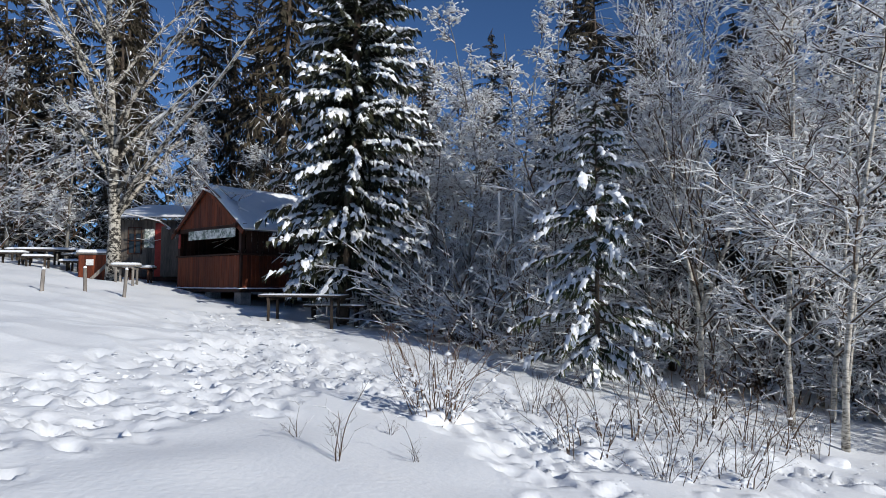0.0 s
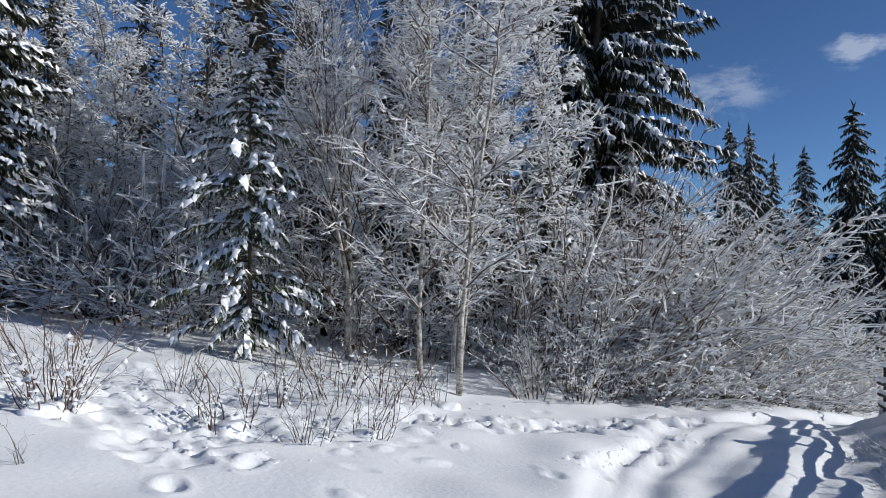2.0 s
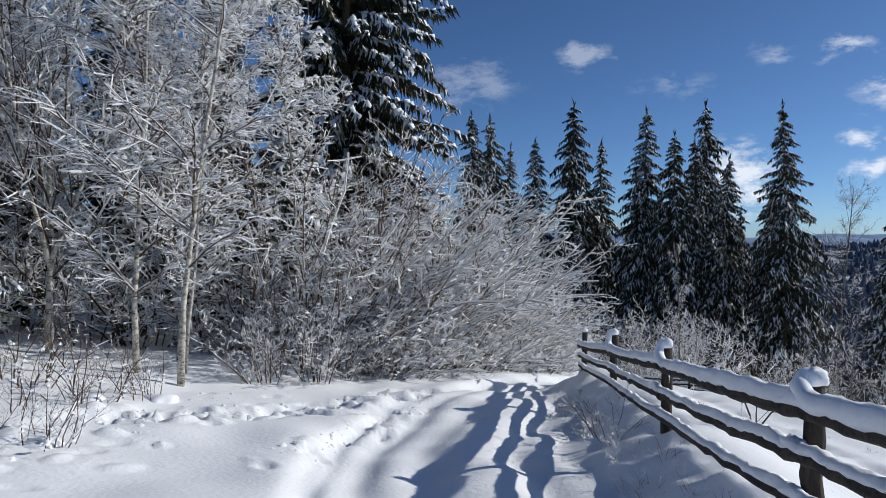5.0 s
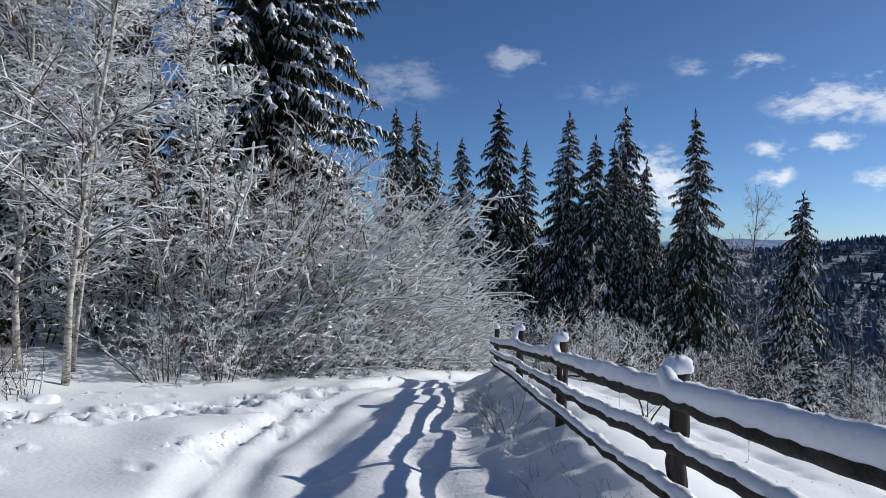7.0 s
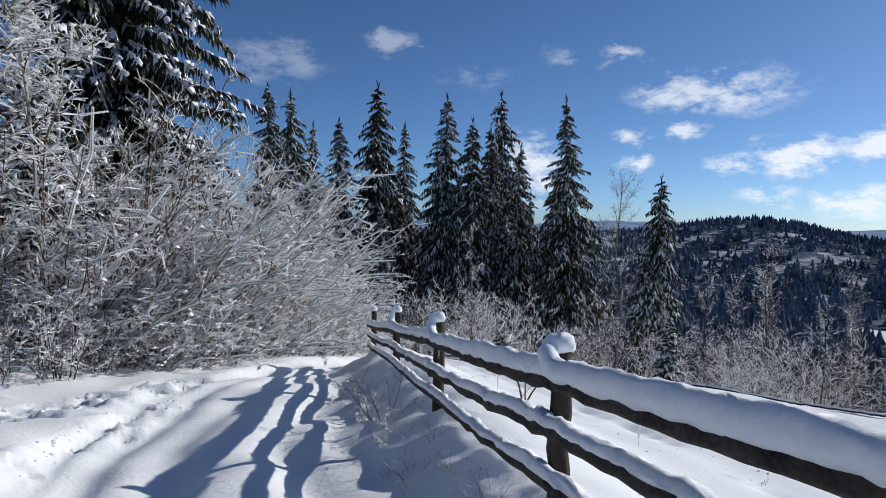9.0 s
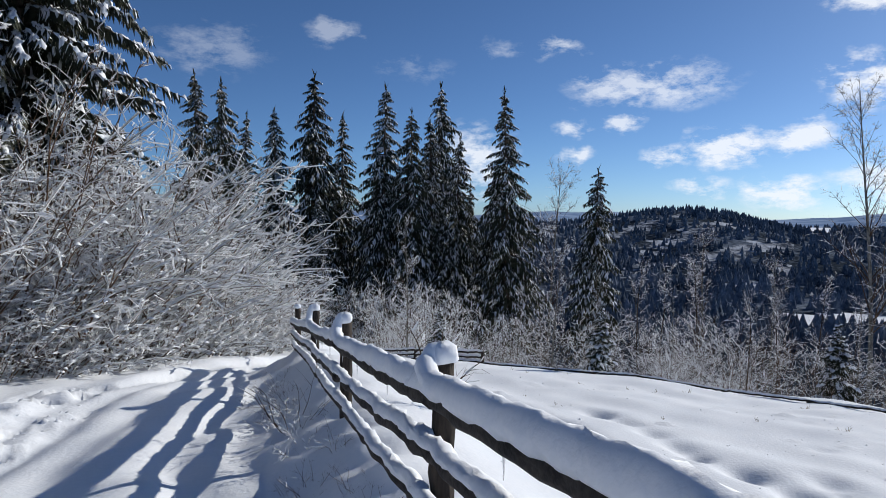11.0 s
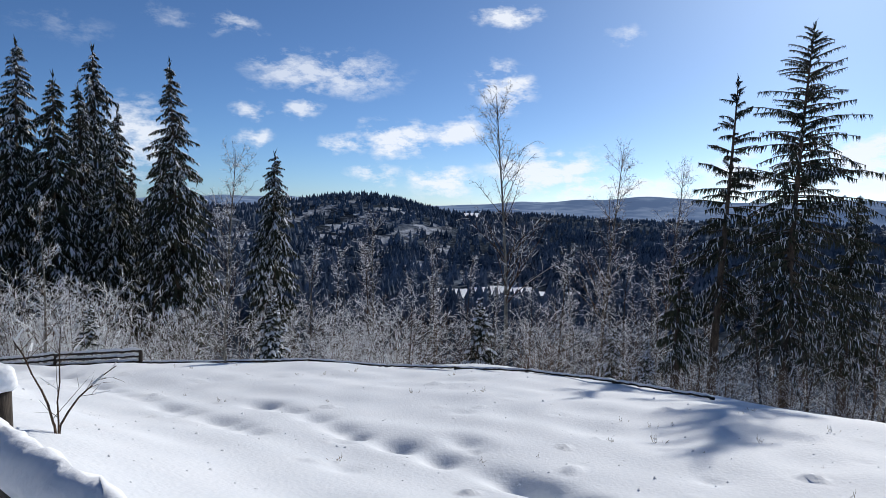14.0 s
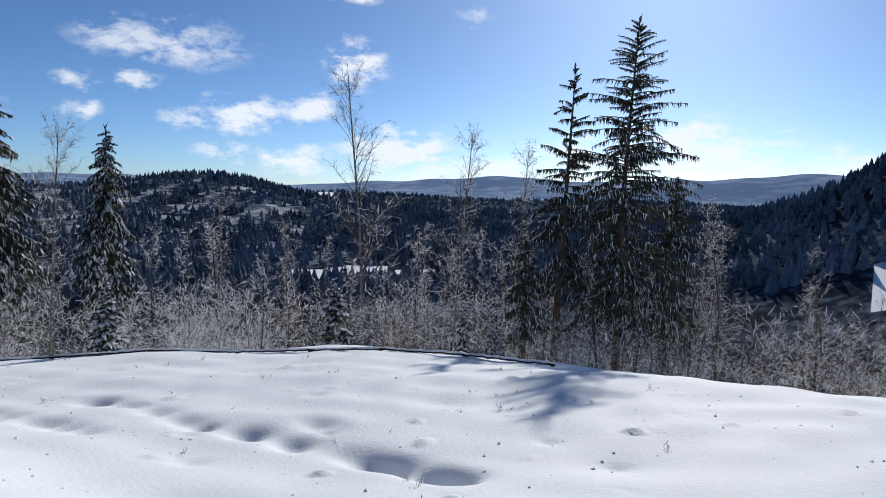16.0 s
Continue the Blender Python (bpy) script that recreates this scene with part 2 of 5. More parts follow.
def box(bm, size, at, turn=None, bevel=0.0):
    """A bevelled block of that size, centred at a place."""
    made = bmesh.ops.create_cube(bm, size=1.0)
    vs = made["verts"]
    m = Matrix.Translation(at) @ (turn.to_4x4() if turn else Matrix()) @ Matrix.Diagonal((*size, 1))
    bmesh.ops.transform(bm, matrix=m, verts=vs)
    if bevel:
        es = list({e for v in vs for e in v.link_edges})
        bmesh.ops.bevel(bm, geom=es, offset=bevel, segments=1, affect="EDGES")


def block(name, size, at, mat, parent=None, turn=None, bevel=0.008, label=""):
    bm = bmesh.new()
    box(bm, size, at, turn, bevel)
    return part(name, bm, mat, parent, label)


def unit(v):
    return v / np.maximum(np.linalg.norm(v, axis=-1, keepdims=True), 1e-9)


def side_up(d):
    """For rows of directions: a level side vector and the vector upwards across them."""
    side = np.cross(d, (0, 0, 1.0))
    flat = np.linalg.norm(side, axis=-1) < 0.05
    side[flat] = np.cross(d[flat], (1.0, 0, 0)) if flat.any() else side[flat]
    side = unit(side)
    return side, np.cross(side, d)


def prisms(p0, p1, r0, r1, profile):
    """Prisms without ends between rows of points; profile: (k, 2) across and up in radii."""
    d = unit(p1 - p0)
    side, up = side_up(d)
    prof = np.asarray(profile, float)
    k, n = len(prof), len(p0)
    ring = prof[None, :, :1] * side[:, None] + prof[None, :, 1:] * up[:, None]
    v = np.concatenate([p0[:, None] + ring * np.reshape(r0, (-1, 1, 1)), p1[:, None] + ring * np.reshape(r1, (-1, 1, 1))], 1).reshape(-1, 3)
    i = np.arange(k)
    quad = np.stack([i, (i + 1) % k, (i + 1) % k + k, i + k], 1)
    f = (quad[None] + (np.arange(n) * 2 * k)[:, None, None]).reshape(-1, 4)
    return v, f


DIAMOND = [(0, 1.5), (-1.1, 0.1), (0, -0.5), (1.1, 0.1)]   # faces: white, bark, bark, white
TUBE3 = [(0, -1), (0.87, 0.5), (-0.87, 0.5)]


def sweep(points, radii, sides=8, cap=True):
    """A tube through points, as quads."""
    p = np.asarray(points, float)
    r = np.broadcast_to(radii, len(p)).astype(float)
    if cap:
        p, r = np.concatenate([p[:1], p, p[-1:]]), np.concatenate([[1e-4], r, [1e-4]])
    d = np.gradient(np.asarray(p), axis=0)
    d = unit(d + 1e-9)
    ref = np.array((0, 0, 1.0)) if abs(d[:, 2]).mean() < 0.8 else np.array((1.0, 0, 0))
    s = unit(np.cross(d, ref))
    u = np.cross(s, d)
    a = np.arange(sides) * math.tau / sides
    v = p[:, None] + r[:, None, None] * (np.cos(a)[None, :, None] * s[:, None] + np.sin(a)[None, :, None] * u[:, None])
    i, j = np.meshgrid(np.arange(len(p) - 1), np.arange(sides), indexing="ij")
    jn = (j + 1) % sides
    f = np.stack([i * sides + j, i * sides + jn, (i + 1) * sides + jn, (i + 1) * sides + j], -1).reshape(-1, 4)
    return v.reshape(-1, 3), f


def merge(pieces):
    vs, fs, ix, n = [], [], [], 0
    for item in pieces:
        v, f = item[0], item[1]
        vs.append(v), fs.append(f + n)
        ix.append(item[2] if len(item) > 2 else np.zeros(len(f), np.int32))
        n += len(v)
    return np.concatenate(vs), np.concatenate(fs), np.concatenate(ix)


def grow(rng, p, d, length, r, steps, lift=0.0, wobble=0.15, taper=0.35):
    """Grow rows of shoots. Returns their nodes (steps + 1, n, 3) and the radii at them (steps + 1, n)."""
    nodes, radii = [p], [r]
    d = unit(d)
    for s in range(steps):
        d = d + rng.normal(0, wobble, d.shape)
        d[:, 2] += lift
        d = unit(d)
        p = p + d * (length / steps)[:, None]
        nodes.append(p)
        radii.append(r * (1 - (1 - taper) * (s + 1) / steps))
    return np.array(nodes), np.array(radii)


def sprout(rng, nodes, radii, per, lo=0.2, hi=1.0, spread=0.9, level=0.0):
    """Points and directions of side shoots along grown ones: per of them on each."""
    steps, n = len(nodes) - 1, nodes.shape[1]
    t = rng.uniform(lo, hi, (n, per)) * steps * 0.999
    i = np.floor(t).astype(int)
    f = (t - i)[..., None]
    who = np.arange(n)[:, None]
    a, b = nodes[i, who], nodes[i + 1, who]
    p = a * (1 - f) + b * f
    along = unit(b - a)
    out = rng.normal(0, 1, along.shape)
    out -= (out * along).sum(-1, keepdims=True) * along
    out[..., 2] *= 1 - level
    d = unit(along * (1 - 0.35 * spread) + unit(out) * spread)
    r = radii[i, who] * (1 - f[..., 0]) + radii[i + 1, who] * f[..., 0]
    return p.reshape(-1, 3), d.reshape(-1, 3), r.ravel(), (t / steps).ravel()


def segments(nodes, radii):
    return nodes[:-1].reshape(-1, 3), nodes[1:].reshape(-1, 3), radii[:-1].ravel(), radii[1:].ravel()


def cut(v, f):
    """Four-cornered faces as triangles."""
    return v, np.concatenate([f[:, :3], f[:, [0, 2, 3]]])


def snowy(p0, p1, r0, r1, fat=1.0):
    """Snow-laden twigs: two white slopes above, two dark ones of bark below."""
    v, f = prisms(p0, p1, r0 * fat, r1 * fat, DIAMOND)
    ix = np.tile(np.array([1, 0, 0, 1]), len(p0))
    v, f = cut(v, f)
    return v, f, np.concatenate([ix, ix])


def spikes(rng, p0, p1, r0, snow=1.0):
    """Twig ends: a thin dark twig that tapers to a point, and on a share of them a ridge of snow lying on top."""
    d = p1 - p0
    side, up = side_up(unit(d))
    prof = np.asarray(TUBE3, float) * 0.45
    n = len(p0)
    ring = p0[:, None] + (prof[None, :, :1] * side[:, None] + prof[None, :, 1:] * up[:, None]) * np.reshape(r0, (-1, 1, 1))
    v = np.concatenate([ring, p1[:, None]], 1).reshape(-1, 3)
    tri = np.array([(0, 1, 3), (1, 2, 3), (2, 0, 3)])
    f = (tri[None] + (np.arange(n) * 4)[:, None, None]).reshape(-1, 3)
    on = rng.random(n) < snow
    q0, q1, side, r0 = p0[on], p0[on] + d[on] * 0.97, side[on], r0[on, None] * rng.uniform(0.85, 1.6, (on.sum(), 1))
    side = side + rng.normal(0, 0.35, side.shape)
    high = np.array((0, 0, 1.5)) * r0 + rng.normal(0, 0.3, q0.shape) * r0
    roof = np.stack([q0 - side * r0, q0 + high, q0 + side * r0, q1 - side * r0 * 0.7, q1 + high * 0.8 - d[on] * 0.06, q1 + side * r0 * 0.7], 1).reshape(-1, 3)
    tri = np.array([(0, 3, 4), (0, 4, 1), (1, 4, 5), (1, 5, 2), (3, 5, 4)])
    g = (tri[None] + (np.arange(len(q0)) * 6)[:, None, None]).reshape(-1, 3)
    return np.concatenate([v, roof]), np.concatenate([f, g + len(v)]), np.concatenate([np.zeros(len(f), int), np.ones(len(g), int)])


def snow_caps(rng, p0, p1, r0, r1, width, share=0.8):
    """Pillows of snow lying on branches, for the flatter ones."""
    d = unit(p1 - p0)
    keep = (abs(d[:, 2]) < 0.68) & (rng.random(len(p0)) < share)
    p0, p1, r0, r1 = p0[keep], p1[keep], r0[keep], r1[keep]
    up = np.array((0, 0, 1.0))
    w0, w1 = r0 * 0.5 + width * rng.uniform(0.6, 1.2, len(p0)), r1 * 0.5 + width * rng.uniform(0.6, 1.2, len(p0))
    v, f = prisms(p0 + up * r0[:, None] * 0.7, p1 + up * r1[:, None] * 0.7, w0, w1, [(-0.9, -0.2), (0.9, -0.2), (0, 1.15)])
    return v, f, np.ones(len(f), np.int32)


# ---------------------------------------------------------------- ground
def smoothstep(v, a, b):
    t = np.clip((v - a) / (b - a), 0, 1)
    return t * t * (3 - 2 * t)


def soft_plus(v, k=1.5):
    return k * np.logaddexp(0, v / k)


def wave_noise(x, y, scale, seed):
    """Smooth noise of about unit size from turned sine waves."""
    r = np.random.default_rng(seed)
    total = 0
    for k in range(7):
        a, f, ph = r.uniform(0, math.tau), r.uniform(0.6, 1.7) / scale, r.uniform(0, math.tau, 2)
        total = total + np.sin((x * math.cos(a) + y * math.sin(a)) * f * 4 + ph[0]) * np.cos((y * math.cos(a) - x * math.sin(a)) * f * 2.6 + ph[1])
    return total / 2.6


def past_edge(x, y):
    """Metres beyond the rim of the meadow, where the slope steepens into the valley."""
    s1, s2 = x - 18.9, 0.387 * (x - 8.1) - 0.923 * (y + 8.6)
    return 1.2 * np.logaddexp(np.clip(s1 / 1.2, -300, 300), np.clip(s2 / 1.2, -300, 300))


def along(x, y, pts):
    """Distance to a line through points, signed (positive to the left), and the way along it."""
    best, sign, way, run = np.full(np.shape(x), 1e9), np.zeros(np.shape(x)), np.zeros(np.shape(x)), 0.0
    for (ax, ay), (bx, by) in zip(pts[:-1], pts[1:]):
        dx, dy = bx - ax, by - ay
        ln = math.hypot(dx, dy)
        t = np.clip(((x - ax) * dx + (y - ay) * dy) / ln**2, 0, 1)
        d = np.hypot(x - ax - t * dx, y - ay - t * dy)
        near = d < best
        cross = dx * (y - ay) - dy * (x - ax)
        best, sign, way = np.where(near, d, best), np.where(near, np.sign(cross), sign), np.where(near, run + t * ln, way)
        run += ln
    return best * sign, way


FENCE = [(-1.6, -4.35), (0.7, -2.75), (2.95, -1.08), (5.2, 0.63), (7.45, 2.3), (9.9, 4.08), (12.4, 5.95)]
LEDGE = [(0.6, -0.2), (2.6, 1.9), (4.47, 3.79), (5.95, 5.22), (8.0, 6.35), (10.6, 6.95), (12.6, 7.1), (17.0, 7.6)]
TRAMPLED = [[(-3.9, 14.6), (-2.7, 11.5), (-0.9, 8.8), (0.9, 8.2), (1.9, 7.0)], [(-1.6, 9.4), (-1.9, 6.9), (-2.6, 4.8)], [(4.3, 6.9), (5.6, 6.7), (7.4, 6.5), (8.8, 6.9)], [(1.6, 5.2), (2.3, 7.0)]]
HOLES = [(16.0, 5.0, 0.3, 0.03), (14.8, 4.0, 0.28, 0.035), (13.4, 2.9, 0.28, 0.04), (12.5, 2.1, 0.26, 0.05), (11.4, 1.16, 0.22, 0.06), (10.65, 0.68, 0.18, 0.05)]
TRENCHES = [([(17.0, 6.0), (14.8, 4.0), (12.5, 2.1), (11.0, 0.95)], 0.2, 0.05), ([(12.9, 1.0), (12.1, 0.28), (10.7, -0.48)], 0.2, 0.06), ([(10.3, -0.9), (9.0, -1.9), (7.8, -2.5)], 0.22, 0.05), ([(8.75, -2.0), (8.3, -2.2), (7.85, -2.5)], 0.2, 0.16), ([(10.45, -1.7), (10.0, -1.85)], 0.2, 0.06)]
FOOT = [(12.7, 0.82, 0.2, 0.05), (10.7, -0.5, 0.15, 0.07), (10.25, -0.97, 0.2, 0.07), (9.75, -1.4, 0.2, 0.06), (9.17, -0.4, 0.2, 0.035), (11.9, -2.0, 0.15, 0.03), (8.55, -3.8, 0.12, 0.03), (7.6, -3.95, 0.14, 0.03)]


def scatter_prints(seed, lines, wide, number, size, depth):
    """Prints strewn along lines: place, half width, depth and heading."""
    r = np.random.default_rng(seed)
    rows = []
    for pts in lines:
        pts = np.array(pts)
        seg = np.linalg.norm(np.diff(pts, axis=0), axis=1)
        run = np.concatenate([[0], np.cumsum(seg)])
        for _ in range(int(number * run[-1])):
            u = r.uniform(0, run[-1])
            a = r.normal(0, 0.7) + math.atan2(pts[-1][1] - pts[0][1], pts[-1][0] - pts[0][0])
            rows.append((np.interp(u, run, pts[:, 0]) + r.uniform(-1.6, 1.6) * wide, np.interp(u, run, pts[:, 1]) + r.uniform(-1.6, 1.6) * wide, r.uniform(*size), r.uniform(*depth), math.cos(a), math.sin(a)))
    xs, ys = [row[0] for row in rows], [row[1] for row in rows]
    return (min(xs) - 0.6, max(xs) + 0.6, min(ys) - 0.6, max(ys) + 0.6), rows


PRINTS = [scatter_prints(1, TRAMPLED[:2], 0.85, 60, (0.045, 0.085), (0.02, 0.075)), scatter_prints(2, TRAMPLED[2:], 0.2, 14, (0.05, 0.09), (0.03, 0.08)),
          scatter_prints(3, [[(5.5, -4.5), (18, 4.0)], [(8, -6), (17, -1.5)]], 1.6, 3.2, (0.05, 0.09), (-0.05, 0.035)), scatter_prints(4, [[(4.8, 4.6), (8.3, 6.1)]], 0.16, 12, (0.04, 0.08), (-0.05, 0.05)),
          scatter_prints(5, [[(2.0, 4.6), (4.0, 6.4), (6.4, 7.6)]], 0.5, 9, (0.05, 0.10), (-0.05, 0.06))]


def far_height(x, y):
    r, az = np.hypot(x, y), np.degrees(np.arctan2(y, x))
    n1, n2 = wave_noise(x, y, 420.0, 5), wave_noise(x, y, 150.0, 6)
    z = -38 + 3 * n1
    z = z + (36 + 3 * n2) * np.exp(-((az + 1) / 11) ** 2) * np.exp(-((r - 640) / 190) ** 2)
    z = z + 26 * np.exp(-((az - 14) / 8) ** 2) * np.exp(-((r - 520) / 170) ** 2)
    z = z + (23 + 2.5 * n2) * smoothstep(r, 560, 900) * np.exp(-(np.clip(r - 1000, 0, None) / 700) ** 2)
    z = z + (74 + 4 * n2) * np.exp(-((az + 64) / 15) ** 2) * np.exp(-((r - 330) / 130) ** 2)
    z = z + 20 * np.exp(-((az + 40) / 14) ** 2) * np.exp(-((r - 420) / 160) ** 2)
    m = 52 + 1.9 * np.clip(-az - 5, 0, 40) + 15 * np.sin(np.radians(az) * 13 + 0.5) + 6 * np.sin(np.radians(az) * 29 + 2) + 3 * np.sin(np.radians(az) * 71)
    return z + m * smoothstep(r, 2300, 3400)


def ground(x, y):
    x, y = np.asarray(x, float), np.asarray(y, float)
    xl = np.where(x < -12, -12 - 14 * (1 - np.exp(np.clip((x + 12) / 14, -50, 0))), x)
    yl = y
    s = past_edge(x, y)
    z = -0.1 - 0.140 * np.minimum(xl, 60) + 0.004 * np.clip(yl, -30, 20) + 0.05 * np.clip(yl - 24, 0, 60) - 0.22 * soft_plus(np.minimum(s, 80), 0.5)
    # bank under the fence, the lower roadway and its ledge
    df, _ = along(x, y, FENCE)
    bank = 0.49 + 0.02 * smoothstep(x, 4.0, 6.0) + 0.10 * smoothstep(x, 6.3, 8.5) + (0.06 * wave_noise(x, y, 0.7, 21) + 0.025 * wave_noise(x, y, 0.28, 22)) * smoothstep(df, -0.6, 0.1)
    z = z + bank * np.exp(-((df + 0.3) / np.where(df > -0.3, 0.62, 1.3)) ** 2) * smoothstep(x, -4, 1)
    z = z + 0.21 * np.exp(-((df - 1.5) / 1.3) ** 2) * smoothstep(x, 2.5, 4.0)
    dl, way = along(x, y, LEDGE)
    on_road = smoothstep(-dl, -0.03, 0.12) * smoothstep(df, 0.2, 0.9) * smoothstep(x, 2.2, 4.0)
    z = z - (0.07 + 0.02 * np.sin(way * 2.1)) * on_road
    z = z - 0.075 * np.exp(-((dl + 0.02 + 0.05 * np.sin(way * 1.7)) / 0.11) ** 2) * smoothstep(x, 2.5, 4.0)
    for off, wid, deep in ((-0.45, 0.17, 0.07), (-1.0, 0.2, 0.05), (-1.9, 0.2, 0.07), (-2.4, 0.16, 0.04)):
        z = z - deep * np.exp(-((dl - off - 0.07 * np.sin(way * 1.3 + off)) / wid) ** 2) * smoothstep(x, 2.5, 4.5)
    z = z + 0.035 * np.exp(-((dl - 0.3) / 0.35) ** 2) * smoothstep(x, 2.5, 5)
    # trodden snow
    for pts, wid in zip(TRAMPLED, (1.6, 1.5, 0.4, 0.5)):
        dt, _ = along(x, y, pts)
        m = smoothstep(-abs(dt) + 0.35 * wave_noise(x, y, 1.4, 3), -wid, -wid * 0.6)
        rough = wave_noise(x, y, 0.55, 11) * 0.55 + wave_noise(x, y, 0.26, 12) * 0.45
        z = z + m * (-0.06 + 0.04 * rough)
    # single footprints and lumps of thrown-up snow
    flat_x, flat_y, add = x.ravel(), y.ravel(), np.zeros(x.size)
    for area, prints in PRINTS:
        sel = np.nonzero((flat_x > area[0]) & (flat_x < area[1]) & (flat_y > area[2]) & (flat_y < area[3]))[0]
        if len(sel):
            for hx, hy, hr, deep, ax, ay in prints:
                ux, uy = flat_x[sel] - hx, flat_y[sel] - hy
                la, lb = ux * ax + uy * ay, uy * ax - ux * ay
                q = (la / (1.7 * hr)) ** 2 + (lb / hr) ** 2
                add[sel] -= deep * np.exp(-q * q) - 0.3 * deep * np.exp(-(np.sqrt(q) - 1.5) ** 2 * 6)
    z = z + add.reshape(x.shape)
    # wind ripples on the untrodden yard
    crest = np.abs(wave_noise(x * 0.35, y * 1.5, 1.3, 41))
    z = z + 0.035 * np.exp(-(crest / 0.16) ** 2) * smoothstep(-x, 1.6, 3.2) * smoothstep(y, 5.5, 7.5) * (1 - smoothstep(y, 14, 17))
    # footprints on the meadow
    for hx, hy, hr, deep in HOLES + FOOT:
        z = z - 1.2 * deep * np.exp(-((x - hx) ** 2 + (y - hy) ** 2) / (0.8 * hr**2))
    for pts, wid, deep in TRENCHES:
        dt, tw = along(x, y, pts)
        z = z - 1.35 * deep * np.exp(-(dt / wid) ** 2) * (0.75 + 0.35 * np.sin(tw * 9))
    z = z + 0.03 * wave_noise(x, y, 0.9, 31) * smoothstep(-dl, 0.1, 0.6) * smoothstep(df, 0.1, 0.6) * smoothstep(x, 2.5, 4.0)
    near = 1 - smoothstep(np.hypot(x, y), 40, 90)
    z = z + near * (0.045 * wave_noise(x, y, 3.2, 1) + 0.018 * wave_noise(x, y, 1.1, 2) + 0.05 * wave_noise(x, y, 9.0, 4))
    w = smoothstep(s, 45, 150)
    return z * (1 - w) + far_height(x, y) * w


def floor_at(x, y):
    return float(ground(np.array([x]), np.array([y]))[0])


CX, CY = 2.0, -0.3
azs = np.radians(np.concatenate([np.arange(-60, 60, 0.48), np.arange(60, 134, 0.4), np.arange(134, 299.9, 4.0)]))
rads = np.concatenate([np.geomspace(0.4, 2.6, 18), np.geomspace(2.6, 15, 195)[1:], np.geomspace(15, 26, 36)[1:], np.geomspace(26, 360, 50)[1:], np.linspace(360, 680, 40)[1:], np.geomspace(680, 4500, 40)[1:]])
gr, ga = np.meshgrid(rads, azs, indexing="ij")
gx, gy = CX + gr * np.cos(ga), CY + gr * np.sin(ga)
gz = ground(gx, gy)
na, nr = len(azs), len(rads)
gv = np.stack([gx, gy, gz], -1).reshape(-1, 3)
gi, gj = np.meshgrid(np.arange(nr - 1), np.arange(na), indexing="ij")
gn = (gj + 1) % na
gf = np.stack([gi * na + gj, (gi + 1) * na + gj, (gi + 1) * na + gn, gi * na + gn], -1).reshape(-1, 4)
gv = np.concatenate([gv, [[CX, CY, floor_at(CX, CY)]]])
hub = len(gv) - 1
cap = np.stack([np.full(na // 2, hub), np.arange(0, na - 1, 2)[: na // 2], np.arange(1, na, 2)[: na // 2], np.arange(2, na + 1, 2)[: na // 2] % na], -1)
gf = np.concatenate([gf, cap])
mid = gv[gf].mean(1)
mr = np.hypot(mid[:, 0], mid[:, 1])


def cleared(x, y):
    """Where the far slopes carry no forest: the snow-covered clearings."""
    r, az = np.hypot(x, y), np.degrees(np.arctan2(y, x))
    n = wave_noise(x, y, 60.0, 8)
    a = (abs(az + 14 + n) < 7.5) & (abs(r - 285 + 8 * n) < 11)
    b = (abs(az + 55.2 + 0.9 * n) < 1.5) & (abs(r - 190 + 9 * n) < 16)
    d = (abs(az + 9.5) < 1.2) & (abs(r - 900) < 60)
    return a | b | d


def thinned(x, y):
    """Strips of open wood on the near face of the hill, where snow shows between few trees."""
    r, az = np.hypot(x, y), np.degrees(np.arctan2(y, x))
    strip = np.sin(az * 1.15 + r / 19 + 1.6 * wave_noise(x, y, 160.0, 14)) + 1.1 * wave_noise(x, y, 26.0, 15)
    return (az > -8) & (az < 18) & (r > 360) & (r < 630) & (strip > 0.3)


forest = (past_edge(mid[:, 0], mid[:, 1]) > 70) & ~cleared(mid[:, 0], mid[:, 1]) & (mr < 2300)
# beyond 1120 m the ground takes the mountain colour with haze painted in
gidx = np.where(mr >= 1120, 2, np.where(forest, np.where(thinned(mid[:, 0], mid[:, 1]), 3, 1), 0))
tagged(link_mesh("ground", gv, gf, [SNOW, FLOOR, HAZEHILL, OPENWOOD], gidx), "snow-covered hillside sloping from a woodland clearing into a valley", "snowy ground", kind="structure")


# ---------------------------------------------------------------- trees and shrubs
def thing(name, label, category, group=""):
    return tagged(new(name), label, category, group)


def put(root, x, y, turn=0.0, scale=1.0, sink=0.06, tilt=0.0):
    z = floor_at(x, y) - sink
    m = pose(x, y, z, tilt, 0, turn) @ Matrix.Diagonal((scale, scale, scale, 1))
    return m


def clone(src, m):
    """Another of a thing that already stands somewhere, at the pose m."""
    return copy_thing(src, m @ Matrix.Diagonal((*(1 / s for s in src.scale), 1)))


